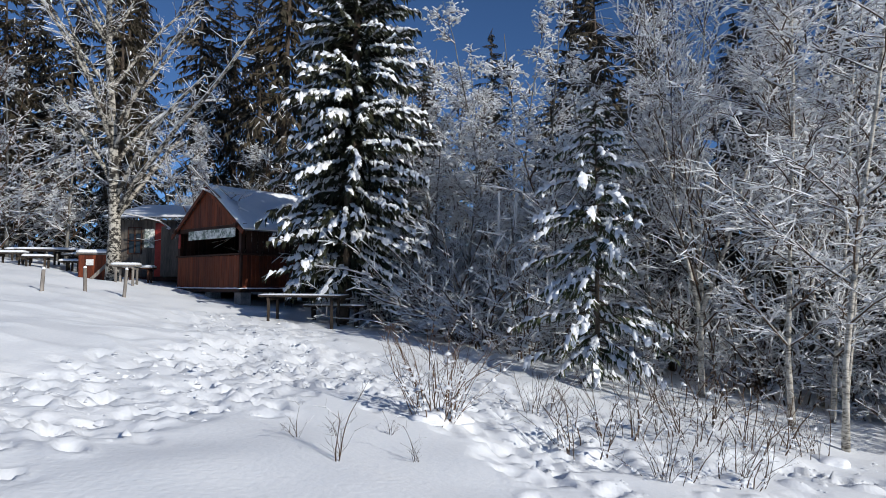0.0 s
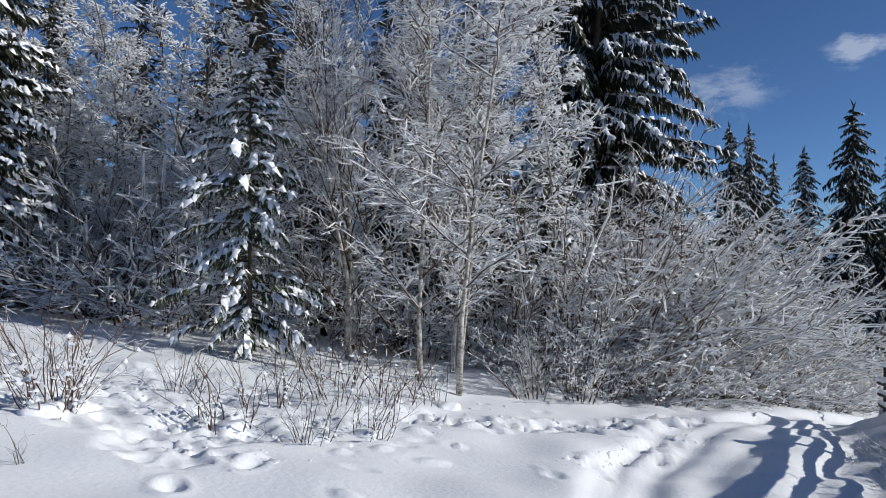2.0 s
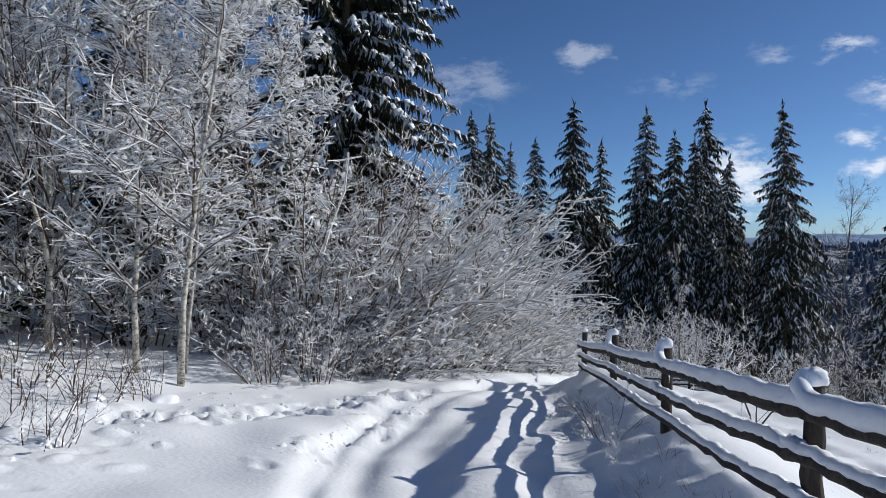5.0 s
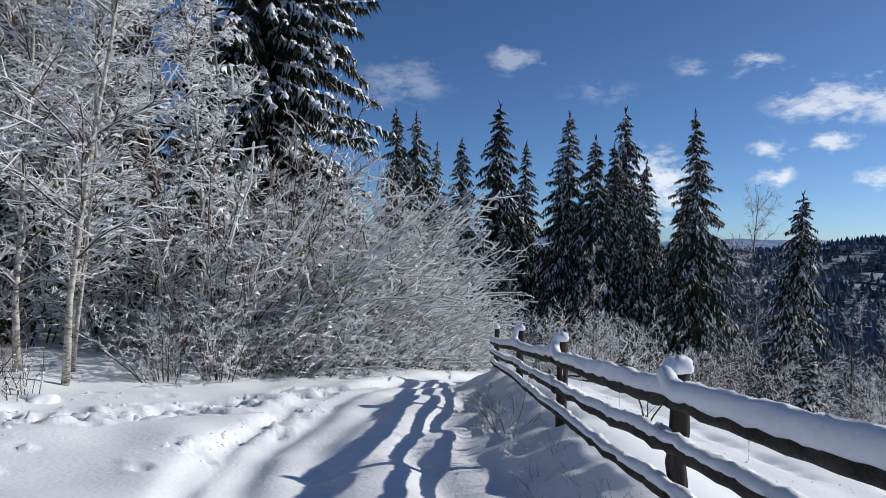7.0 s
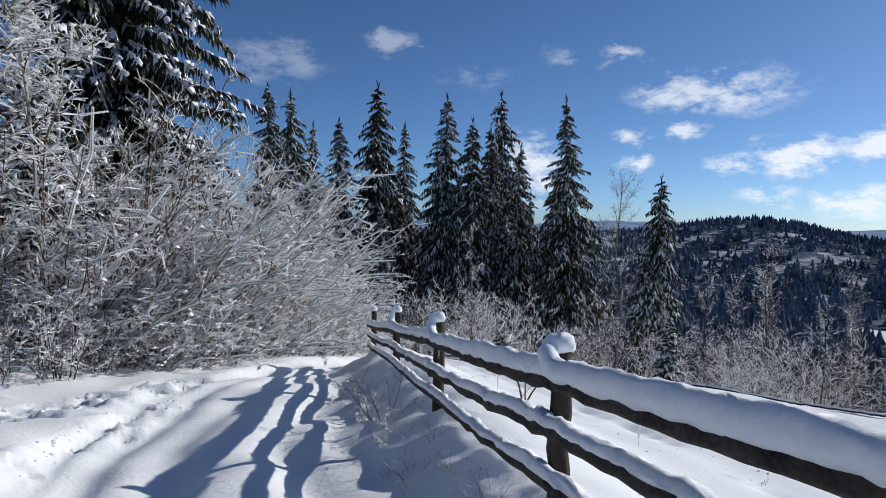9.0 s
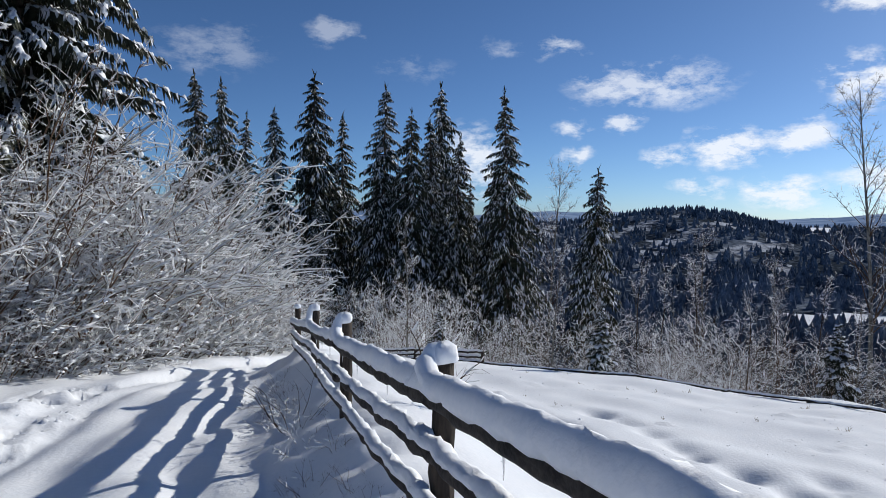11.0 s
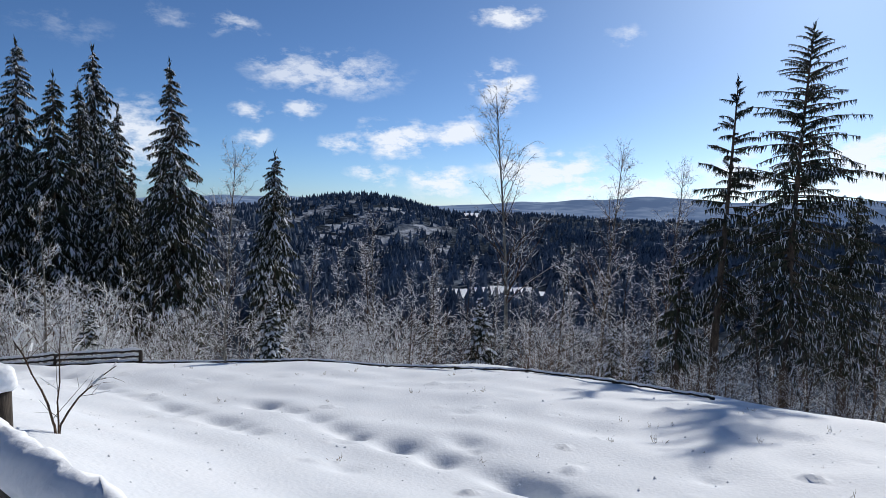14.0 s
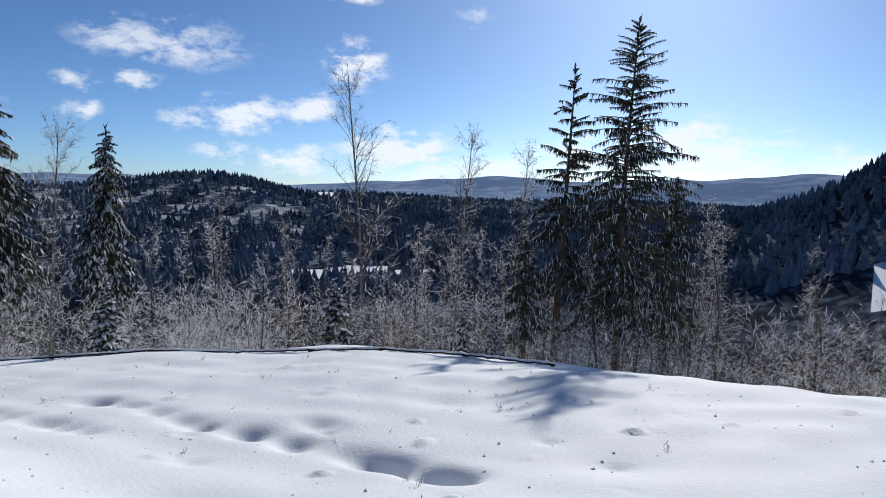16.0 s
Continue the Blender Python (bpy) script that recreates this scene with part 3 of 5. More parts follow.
def broadleaf(name, label, category, seed, height, r, bark, twig_mat, n1=26, len1=0.42, n2=7, n3=3, start=0.15, rise=0.55, lift=0.02, twig_r=0.012, cap_w=0.022, group="", lean=(0, 0), trunk_sides=7, fork=0, snow_share=0.8, wob=0.1, limbs=False, straight=0.045, reach=0.38, bends=2, clumps=None, fan=0.75, flat=0.75, kink=0.3):
    """A bare tree whose boughs and twigs carry snow."""
    rng = np.random.default_rng(seed)
    root = thing(name, label, category, group)
    p, d = np.zeros((1 + fork, 3)), np.array([[lean[0], lean[1], 1.0]] * (1 + fork))
    if fork:
        ang = rng.uniform(0, math.tau) + np.arange(fork) * math.tau / fork
        d[1:, 0] += 0.3 * np.cos(ang)
        d[1:, 1] += 0.3 * np.sin(ang)
        p[1:, 2] = height * 0.18
        p[1:, :2] = d[0, :2] * height * 0.18
    hs = np.full(1 + fork, height)
    hs[1:] *= 0.75
    trunk, tr = grow(rng, p, d, hs, np.full(1 + fork, r) * np.where(np.arange(1 + fork) > 0, 0.7, 1), 9, 0.03, straight, 0.12)
    for k in range(1 + fork):
        v, f = sweep(trunk[:, k], tr[:, k] * (1 + 0.35 * np.exp(-np.arange(10) * 1.5)), trunk_sides)
        link_mesh("trunk" if k == 0 else "stem", v, f, bark, parent=root)
    bp, bd, br, bt = sprout(rng, trunk, tr, n1, start, 0.95, 0.95, 0.75)
    bd[:, 2] += rise * (0.4 + bt)
    blen = height * len1 * (1.05 - 0.75 * bt) * rng.uniform(0.6, 1.15, len(bp))
    bn, brad = grow(rng, bp, bd, blen, np.maximum(br * (0.55 if r > 0.15 else 0.42), twig_r), 6, lift, wob, 0.3)
    if limbs:
        for k in range(bn.shape[1]):
            v, f = sweep(bn[:, k], brad[:, k], 5)
            s = segments(bn[:, k : k + 1], brad[:, k : k + 1])
            v, f, ix = merge([(v, f), snow_caps(rng, *s, cap_w, 0.95)])
            link_mesh("limb", v, f, [bark if r > 0.15 else twig_mat, TWIGSNOW], ix, root)
    else:
        s = segments(bn, brad)
        v, f, ix = merge([prisms(*s, TUBE3), snow_caps(rng, *s, cap_w, snow_share)])
        tagged(link_mesh("branchwork", v, f, [twig_mat, TWIGSNOW], ix, root), kind="stuff")
    tp, td, t_r, tt = sprout(rng, bn, brad, n2, 0.1, 1.0, fan, flat)
    tlen = np.repeat(blen, n2) * (reach - 0.5 * reach * tt) * rng.uniform(0.6, 1.3, len(tp)) + 0.08
    tn, trad = grow(rng, tp, td, tlen, np.full(len(tp), twig_r), bends, lift, kink, 0.7)
    s = segments(tn[:-1], trad[:-1]) if bends > 1 else None
    pieces = [snowy(*s, 1.1)] if s else []
    tips = [(tn[-2], tn[-1], trad[-2])]
    if n3:
        fp, fd, _, ft = sprout(rng, tn, trad, n3, 0.1, 1.0, fan, flat)
        flen = np.repeat(tlen, n3) * 0.55 * rng.uniform(0.5, 1.4, len(fp)) + 0.05
        fd[:, 2] += 2 * lift
        tips.append((fp, fp + unit(fd) * flen[:, None], np.full(len(fp), twig_r * 0.85)))
    for p0, p1, r0 in tips:
        pieces.append(spikes(rng, p0, p1, r0, snow_share))
    v, f, ix = merge(pieces)
    tagged(link_mesh("crown", v, f, [twig_mat, TWIGSNOW], ix, root, smooth=False), kind="stuff")
    if clumps:
        number, size = clumps
        cp, cd, _, _ = sprout(rng, bn, brad, number, 0.2, 1.0, 0.9, 0.9)
        big = size * rng.uniform(0.4, 1.5, len(cp))
        v, f = cushions(rng, cp + rng.normal(0, 0.12, cp.shape), cd * np.array((1.0, 1.0, 0.4)), big, big * rng.uniform(0.35, 0.7, len(cp)), big * 0.2)
        tagged(link_mesh("snow", v, f, TWIGSNOW, parent=root, label="clots of fresh snow"), kind="stuff")
    return root


def cushions(rng, p, d, length, width, height):
    """Small drooping domes of snow lying on needle sprays."""
    d = unit(d)
    side, up = side_up(d)
    a = np.arange(6) * math.tau / 6
    n = len(p)
    rx, ry = np.cos(a)[None] * rng.uniform(0.85, 1.15, (n, 6)), np.sin(a)[None] * rng.uniform(0.85, 1.15, (n, 6))
    rim_v = p[:, None] + d[:, None] * (rx * length[:, None] * 0.5)[..., None] + side[:, None] * (ry * width[:, None] * 0.5)[..., None]
    rim_v[..., 2] -= height[:, None] * (0.35 + 0.5 * rng.random((n, 6))) + 0.25 * np.maximum(rx, 0) * length[:, None]
    top = p + up * height[:, None] * 0.6 + rng.normal(0, 0.15, (n, 3)) * width[:, None]
    v = np.concatenate([rim_v, top[:, None]], 1).reshape(-1, 3)
    i = np.arange(6)
    tri = np.stack([i, (i + 1) % 6, np.full(6, 6)], 1)
    return v, (tri[None] + (np.arange(n) * 7)[:, None, None]).reshape(-1, 3)


REACH = {}                            # how high each kind of bush stands


def bush(name, label, category, seed, height, stems, n2=9, n3=3, spread=0.5, arch=-0.05, twig_r=0.01, twig_mat=TWIG, share=0.8, group="", lean=(0, 0), foot=0.25, steps=6, curl=0.15, bend=2, fork=0.7, flat=0.6, reach=0.42, twist=0.15, cap=1.3, clumps=None):
    """Many stems out of one stool, arching under the snow."""
    rng = np.random.default_rng(seed)
    root = thing(name, label, category, group)
    a = rng.uniform(0, math.tau, stems)
    q = np.sqrt(rng.random(stems))
    p = np.stack([foot * q * np.cos(a), foot * q * np.sin(a), np.zeros(stems)], 1)
    d = np.stack([spread * q * np.cos(a) + lean[0], spread * q * np.sin(a) + lean[1], np.ones(stems)], 1)
    ln = height * rng.uniform(0.6, 1.05, stems)
    sn, sr = grow(rng, p, d, ln, rng.uniform(1.0, 2.0, stems) * twig_r * 1.1, steps, arch, curl, 0.35)
    sg = segments(sn, sr)
    pieces = [(*prisms(*sg, TUBE3),), snow_caps(rng, *sg, twig_r * cap, share)]
    v, f, ix = merge(pieces)
    tagged(link_mesh("stool", v, f, [twig_mat, TWIGSNOW], ix, root), kind="stuff")
    tp, td, _, tt = sprout(rng, sn, sr, n2, 0.12, 1.0, fork, flat)
    tlen = np.repeat(ln, n2) * reach * (1 - 0.5 * tt) * rng.uniform(0.5, 1.3, len(tp)) + 0.05
    tn, trad = grow(rng, tp, td, tlen, np.full(len(tp), twig_r * 0.9), bend, arch, twist, 0.7)
    s = segments(tn[:-1], trad[:-1])
    bare = rng.random(len(s[0])) < 1 - share
    pieces = [snowy(*(x[~bare] for x in s), 1.1)]
    v, f = cut(*prisms(s[0][bare], s[1][bare], s[2][bare] * 0.6, s[3][bare] * 0.5, TUBE3))
    pieces.append((v, f, np.zeros(len(f), np.int32)))
    tips = [(tn[-2], tn[-1], trad[-2])]
    if n3:
        fp, fd, _, ft = sprout(rng, tn, trad, n3, 0.1, 1.0, fork, flat)
        flen = np.repeat(tlen, n3) * 0.45 * rng.uniform(0.5, 1.4, len(fp)) + 0.03
        tips.append((fp, fp + unit(fd) * flen[:, None], np.full(len(fp), twig_r * 0.8)))
    for p0, p1, r0 in tips:
        pieces.append(spikes(rng, p0, p1, r0, share))
    v, f, ix = merge(pieces)
    tagged(link_mesh("crown", v, f, [twig_mat, TWIGSNOW], ix, root, smooth=False), kind="stuff")
    REACH[root] = float(np.percentile(v[:, 2], 98))
    if clumps:
        number, size = clumps
        cp, cd, _, ct = sprout(rng, sn, sr, number, 0.0, 0.75, 0.9, 0.8)
        keep = rng.random(len(cp)) < 1.15 - ct
        cp, cd = cp[keep], cd[keep] * np.array((1.0, 1.0, 0.25))
        big = size * rng.uniform(0.4, 1.4, len(cp))
        v, f = cushions(rng, cp, cd, big, big * rng.uniform(0.5, 0.9, len(cp)), big * 0.24)
        tagged(link_mesh("snow", v, f, CLUMP, parent=root, label="clots of snow caught between the stems"), kind="stuff")
    return root


def blades(rng, p, d, length, width, droop=0.25):
    """Needle sprays: tapering faces from rows of points."""
    d = unit(d)
    side, up = side_up(d)
    side = unit(side + rng.normal(0, 0.5, side.shape) * np.array((0, 0, 1.0)))
    down = np.array((0, 0, -1.0)) * (length * droop)[:, None]
    v = np.stack([p - side * (width / 2)[:, None], p + side * (width / 2)[:, None], p + d * length[:, None] + down], 1).reshape(-1, 3)
    return v, np.arange(len(p) * 3).reshape(-1, 3)


def spruce(name, label, category, seed, height, radius, trunk_r=0.18, bare=0.1, spacing=0.3, per_whorl=6, sprays=16, spray_len=0.42, snow=0.4, needle=None, group="", sag=-0.1, ragged=0.2, power=0.85, gaps=0.0, steps=4, plump=1.0, hang=0.3, cush=None, pitch=(0.75, -0.12)):
    """A spruce: trunk, whorls of sagging boughs with needle sprays, snow on them."""
    rng = np.random.default_rng(seed)
    root = thing(name, label, category, group)
    needle = needle or NEEDLE
    z = np.linspace(0, height, 9)
    bend = 0.02 * height * np.sin(z / height * 2.5 + seed)[:, None] * np.array([[math.cos(seed), math.sin(seed)]])
    trunk = np.concatenate([bend - bend[:1], z[:, None]], 1)
    v, f = sweep(trunk, trunk_r * (1 - z / height * 0.93), 8)
    link_mesh("trunk", v, f, SPRUCEBARK, parent=root)
    hs = np.arange(bare * height, height * 0.985, spacing)
    h = np.repeat(hs, per_whorl) + rng.normal(0, spacing * 0.35, len(hs) * per_whorl)
    h = np.clip(h, bare * height, height * 0.99)
    if gaps:
        h = h[rng.random(len(h)) > gaps]
    t = (h - bare * height) / (height * (1 - bare))
    bl = radius * (1 - t) ** power * rng.uniform(1 - ragged * 1.6, 1 + ragged, len(h)) * np.minimum(1, 0.55 + t * 3.5) + 0.05 + 0.012 * height * (1 - t)
    a = rng.uniform(0, math.tau, len(h))
    p = np.stack([np.interp(h, z, trunk[:, 0]), np.interp(h, z, trunk[:, 1]), h], 1)
    d = np.stack([np.cos(a), np.sin(a), pitch[0] * t + pitch[1] + rng.normal(0, 0.1, len(h))], 1)
    bn, br = grow(rng, p, d, bl, np.full(len(h), 0.012 + 0.0016 * height), steps, sag * 4 / steps, 0.08, 0.3)
    sg = segments(bn, br)
    v, f = prisms(*sg, TUBE3)
    tagged(link_mesh("branchwork", v, f, SPRUCEBARK, parent=root), kind="stuff")
    # sprays
    sp, sd, _, st = sprout(rng, bn, br, sprays, 0.12, 1.0, 0.85, 0.75)
    sd[:, 2] -= hang
    big = np.repeat(np.clip(bl / radius * 1.5, 0.35, 1.0), sprays)
    ln = spray_len * (1.15 - 0.55 * st) * rng.uniform(0.55, 1.3, len(sp)) * big
    wd = ln * rng.uniform(0.2, 0.36, len(sp)) * plump
    pieces = [blades(rng, sp, sd, ln, wd)]
    tip = unit(bn[-1] - bn[-2])
    pieces.append(blades(rng, bn[-2], tip, np.full(len(h), spray_len * 1.1) * np.clip(bl / radius * 1.5, 0.4, 1), np.full(len(h), spray_len * 0.32)))
    top = np.tile(trunk[-1:], (5, 1)) - np.array([[0, 0, 1.0]]) * rng.uniform(0, 0.5, (5, 1))
    pieces.append(blades(rng, top, np.array([[math.cos(k), math.sin(k), 2.2] for k in range(5)]), np.full(5, spray_len * 0.9), np.full(5, spray_len * 0.3), 0.0))
    v, f, _ = merge(pieces)
    tagged(link_mesh("foliage", v, f, needle, parent=root, smooth=False), kind="stuff")
    # snow
    pieces = []
    keep = rng.random(len(sp)) < snow
    if keep.any():
        v, f = blades(rng, sp[keep] + np.array((0, 0, 0.02)) + 0.035 * unit(sp[keep] * np.array((1.0, 1.0, 0.0))), sd[keep] + np.array((0, 0, 0.08)), ln[keep] * 0.92, wd[keep] * rng.uniform(0.5, 1.0, keep.sum()), 0.2)
        pieces.append((v, f))
    if cush:
        per, size = cush
        cp, cd, _, ct = sprout(rng, bn, br, per, 0.22, 1.0, 0.6, 0.85)
        near = np.repeat(np.clip(bl / radius * 1.4, 0.4, 1.0), per) * rng.uniform(0.45, 1.35, len(cp))
        cd[:, 2] -= 0.22
        pieces.append(cushions(rng, cp + np.array((0, 0, 0.03 + 0.1 * size)), cd, size * near, size * near * rng.uniform(0.35, 0.65, len(cp)), size * near * 0.26))
    if pieces:
        v, f, _ = merge(pieces)
        tagged(link_mesh("snow", v, f, CLUMP, parent=root, label="clumps of fresh snow"), kind="stuff")
    return root


# ---------------------------------------------------------------- the wood on the uphill side
WOOD = "snow-covered young trees of the wood"
alders = [broadleaf("young_alder", "slender bare young alder with every twig snowed over", "tree", 100 + k, h, 0.045, GREYBARK, TWIG, 27, 0.25, 9, 3, 0.09, 0.12, -0.02, 0.0122, 0.019, WOOD, snow_share=0.97, wob=0.13, reach=0.25, kink=0.4, clumps=(14, 0.13)) for k, h in enumerate((7.2, 8.0, 8.8, 6.4))]
back_alders = [broadleaf("young_alder", "tall bare alder of the wood with snow-laden crown", "tree", 110 + k, h, 0.06, GREYBARK, TWIG, 26, 0.27, 7, 2, 0.05, 0.25, -0.02, 0.018, 0.02, WOOD, snow_share=0.95, wob=0.13, reach=0.34, kink=0.4, clumps=(6, 0.17)) for k, h in enumerate((8.0, 7.2))]
birch_big = broadleaf("birch_tree", "large bare birch with spreading snow-topped limbs beside the benches", "tree", 7, 12.5, 0.17, BIRCHOLD, TWIG, 26, 0.52, 26, 2, 0.14, 1.0, -0.01, 0.009, 0.036, trunk_sides=12, limbs=True, reach=0.13, wob=0.09, flat=0.4, snow_share=0.95)
birch_big.matrix_basis = put(birch_big, -8.75, 17.8, 40)
BIRCHES = "pale birches at the edge of the wood"
birch_a = broadleaf("birch_tree", "slim pale birch with snow on its thin branches", "tree", 21, 9.5, 0.040, BIRCH, TWIG, 36, 0.24, 9, 3, 0.12, 0.15, -0.03, 0.0105, 0.010, BIRCHES, trunk_sides=9, limbs=True, snow_share=0.95, reach=0.3, wob=0.08, straight=0.05, clumps=(7, 0.12))
birch_b = broadleaf("birch_tree", "slim pale birch with snow on its thin branches", "tree", 22, 10.5, 0.040, BIRCH, TWIG, 38, 0.22, 9, 3, 0.14, 0.1, -0.03, 0.0105, 0.010, BIRCHES, trunk_sides=9, limbs=True, snow_share=0.95, reach=0.3, wob=0.08, straight=0.05, clumps=(7, 0.12))
birch_f = broadleaf("birch_tree", "forked pale birch with snow-lined limbs", "tree", 23, 8.5, 0.052, BIRCH, TWIG, 22, 0.36, 11, 3, 0.14, 0.9, 0.02, 0.0085, 0.010, BIRCHES, fork=3, trunk_sides=9, limbs=True)
birch_a.matrix_basis = put(birch_a, 5.75, 9.55, 10)
birch_b.matrix_basis = put(birch_b, 5.95, 8.6, 200, tilt=-2)
birch_f.matrix_basis = put(birch_f, 5.35, 12.0, 70)
for (x, y, turn, sc, src) in ((6.9, 10.6, 300, 0.9, birch_a), (9.3, 10.7, 60, 0.95, birch_b), (7.9, 12.8, 200, 1.05, birch_f), (6.4, 9.4, 150, 0.7, birch_b)):
    clone(src, put(src, x, y, turn, sc))

rng = np.random.default_rng(77)
spots = []


def free(x, y, gap):
    if all((x - a) ** 2 + (y - b) ** 2 > gap**2 for a, b in spots):
        spots.append((x, y))
        return True
    return False


def in_clearing(x, y):
    """The open ground of the yard, the road and the meadow, kept free of trees."""
    if x < -3.0:
        return y < 22.5 + (1.0 if x > -12 else -1.2)
    if x < -1.0:
        return y < 19.0
    if x < 4.5:
        return y < 17.5 - (x + 1) * 1.0
    return y < (13.6 if x < 9 else 11.0)


def plant(kinds, x, y, sc):
    src = kinds[int(rng.integers(len(kinds)))]
    m = put(src, x, y, rng.uniform(0, 360), sc)
    if src.matrix_basis == Matrix():
        src.matrix_basis = m
    else:
        clone(src, m)


for (kinds, x0, x1, y0, y1, gap, number, low, high) in ((alders, -3, 15, 9, 19, 1.3, 24, 0.85, 1.2), (back_alders, -3, 16, 17, 27, 1.6, 12, 1.05, 1.4), (back_alders, -15, -3, 22.5, 27, 1.3, 9, 0.7, 1.0), (back_alders, -27, -15, 19.5, 28, 1.8, 8, 0.8, 1.2)):
    done = 0
    for _ in range(3000):
        x, y = rng.uniform(x0, x1), rng.uniform(y0, y1)
        hidden = kinds is alders and math.atan2(y, x - 1.4) < radians(50)
        if done < number and not in_clearing(x, y) and not hidden and free(x, y, gap):
            plant(kinds, x, y, rng.uniform(low, high))
            done += 1

for i, (x, y, sc) in enumerate(((0.1, 16.4, 0.85), (1.0, 15.7, 0.8), (1.7, 16.7, 1.0), (2.3, 15.2, 0.75), (0.5, 17.8, 1.05), (-0.7, 18.4, 1.0), (-3.2, 23.6, 0.8), (-4.6, 24.2, 0.75), (-7.0, 24.6, 0.8), (-8.6, 24.0, 0.7), (-10.2, 24.4, 0.75), (-11.9, 23.8, 0.65), (3.0, 14.3, 0.7), (3.9, 13.9, 0.9), (2.6, 17.2, 1.1))):
    clone(alders[i % 4], put(alders[i % 4], x, y, 77 * i, sc))

# tall spruces of the wood
SPR = "tall dark spruces"
big = spruce("spruce_tree", "tall spruce heavily laden with clumps of snow beside the pavilion", "tree", 3, 13.0, 2.05, 0.17, 0.09, 0.2, 9, 60, 0.28, 0.06, group=SPR, sag=-0.10, ragged=0.3, power=0.6, hang=0.6, plump=1.7, cush=(22, 0.22))
big.matrix_basis = put(big, -1.95, 15.9, 0)
tall = [spruce("spruce_tree", "tall dark spruce with light snow on its sagging boughs", "tree", 30 + k, h, rad, 0.2, 0.05, 0.25, 8, 36, 0.42, 0.30, group=SPR, sag=-0.13, ragged=0.36, power=pw, steps=3, hang=0.9, plump=1.6, cush=(1, 0.24), pitch=(0.3, -0.35)) for k, (h, rad, pw) in enumerate(((17.0, 2.6, 0.66), (16.0, 2.4, 0.58), (18.0, 3.1, 0.76)))]
dim = spruce("spruce_tree", "dark brownish spruce standing behind the wood, almost free of snow", "tree", 36, 17.0, 2.5, 0.2, 0.08, 0.32, 6, 24, 0.42, 0.07, group=SPR, sag=-0.12, ragged=0.4, power=0.65, steps=3, hang=0.6, plump=1.5, needle=BROWNNEEDLE, pitch=(0.55, -0.3))
placed = 0
for (x, y, top) in ((-19.5, 29.5, 15.1), (-14.9, 30.0, 16.5), (-9.8, 30.1, 15.9), (-6.1, 25.0, 17.5), (-0.9, 38.0, 12.8), (2.9, 37.0, 15.8), (6.2, 33.5, 18.7), (7.4, 29.3, 17.8), (9.5, 30.8, 18.3), (-24.0, 27.0, 14.6),
                    (60.0, 22.0, 13.1), (18.5, 19.5, 12.9), (24.9, 18.5, 6.9), (33.1, 24.9, 8.6), (38.9, 27.2, 7.6), (43.5, 27.5, 8.6), (44.7, 25.7, 11.4), (47.6, 24.7, 8.8), (47.1, 21.1, 10.5), (46.4, 18.0, 8.5), (48.5, 17.6, 8.4),
                    (48.2, 16.0, 6.9), (51.6, 15.0, 3.4), (46.5, 11.3, 9.7), (48.1, 13.0, 4.6), (61.5, 6.6, 5.3), (12.0, 24.0, 14.4), (15.5, 26.0, 13.8), (-12.6, 25.2, 15.5), (-16.8, 24.4, 14.8), (-21.8, 25.0, 13.5), (-7.9, 28.2, 15.5), (-13.7, 27.2, 16.5), (-10.9, 28.4, 17.0), (-17.6, 28.0, 16.0), (-15.6, 26.2, 15.0), (41.0, 22.5, 2.2), (-0.4, 21.0, 8.5), (1.8, 19.6, 7.6), (3.6, 17.6, 7.2), (5.0, 20.5, 9.0), (6.2, 16.4, 6.8), (8.2, 15.0, 6.6), (8.6, 18.6, 9.0), (10.4, 14.6, 7.0), (11.2, 18.0, 9.5)):
    k = placed % 3
    src = dim if y > 14 and x < 16 else tall[k]
    m = put(src, x, y, 137 * placed % 360, (top - floor_at(x, y)) / (17.0 if src is dim else (17.0, 16.0, 18.0)[k]))
    if src.matrix_basis == Matrix():
        src.matrix_basis = m
    else:
        clone(src, m)
    placed += 1

near_tall = spruce("spruce_tree", "very tall dense spruce with snow along its sagging boughs", "tree", 45, 19.5, 3.7, 0.26, 0.08, 0.24, 9, 100, 0.40, 0.26, group=SPR, sag=-0.12, ragged=0.25, power=0.5, plump=1.5, hang=0.95, cush=(18, 0.24), pitch=(0.5, -0.2))
near_tall.matrix_basis = put(near_tall, 14.3, 15.2)

# two half-bare spruces beyond the meadow, and a thin one between
SOUTH = "spruces beyond the meadow"
for name, seed, x, y, top, rad, gaps in (("spruce_tree", 51, 24.97, -16.34, 8.08, 3.4, 0.08), ("spruce_tree", 52, 26.4, -14.24, 6.35, 2.2, 0.62), ("spruce_tree", 53, 27.0, -13.05, -0.86, 1.3, 0.25), ("spruce_tree", 54, 25.8, -19.45, 2.0, 1.65, 0.2)):
    hgt = top - floor_at(x, y)
    t = spruce(name, "tall thin spruce with sparse drooping boughs against the light", "tree", seed, hgt, rad, 0.19, 0.2 if rad > 3 else 0.3, 0.27, 8, 60, 0.30, 0.16, group=SOUTH, sag=-0.12, ragged=0.34, power=0.66, gaps=gaps, hang=1.5, plump=0.95, cush=(2, 0.12), pitch=(1.1, -0.35))
    t.matrix_basis = put(t, x, y)

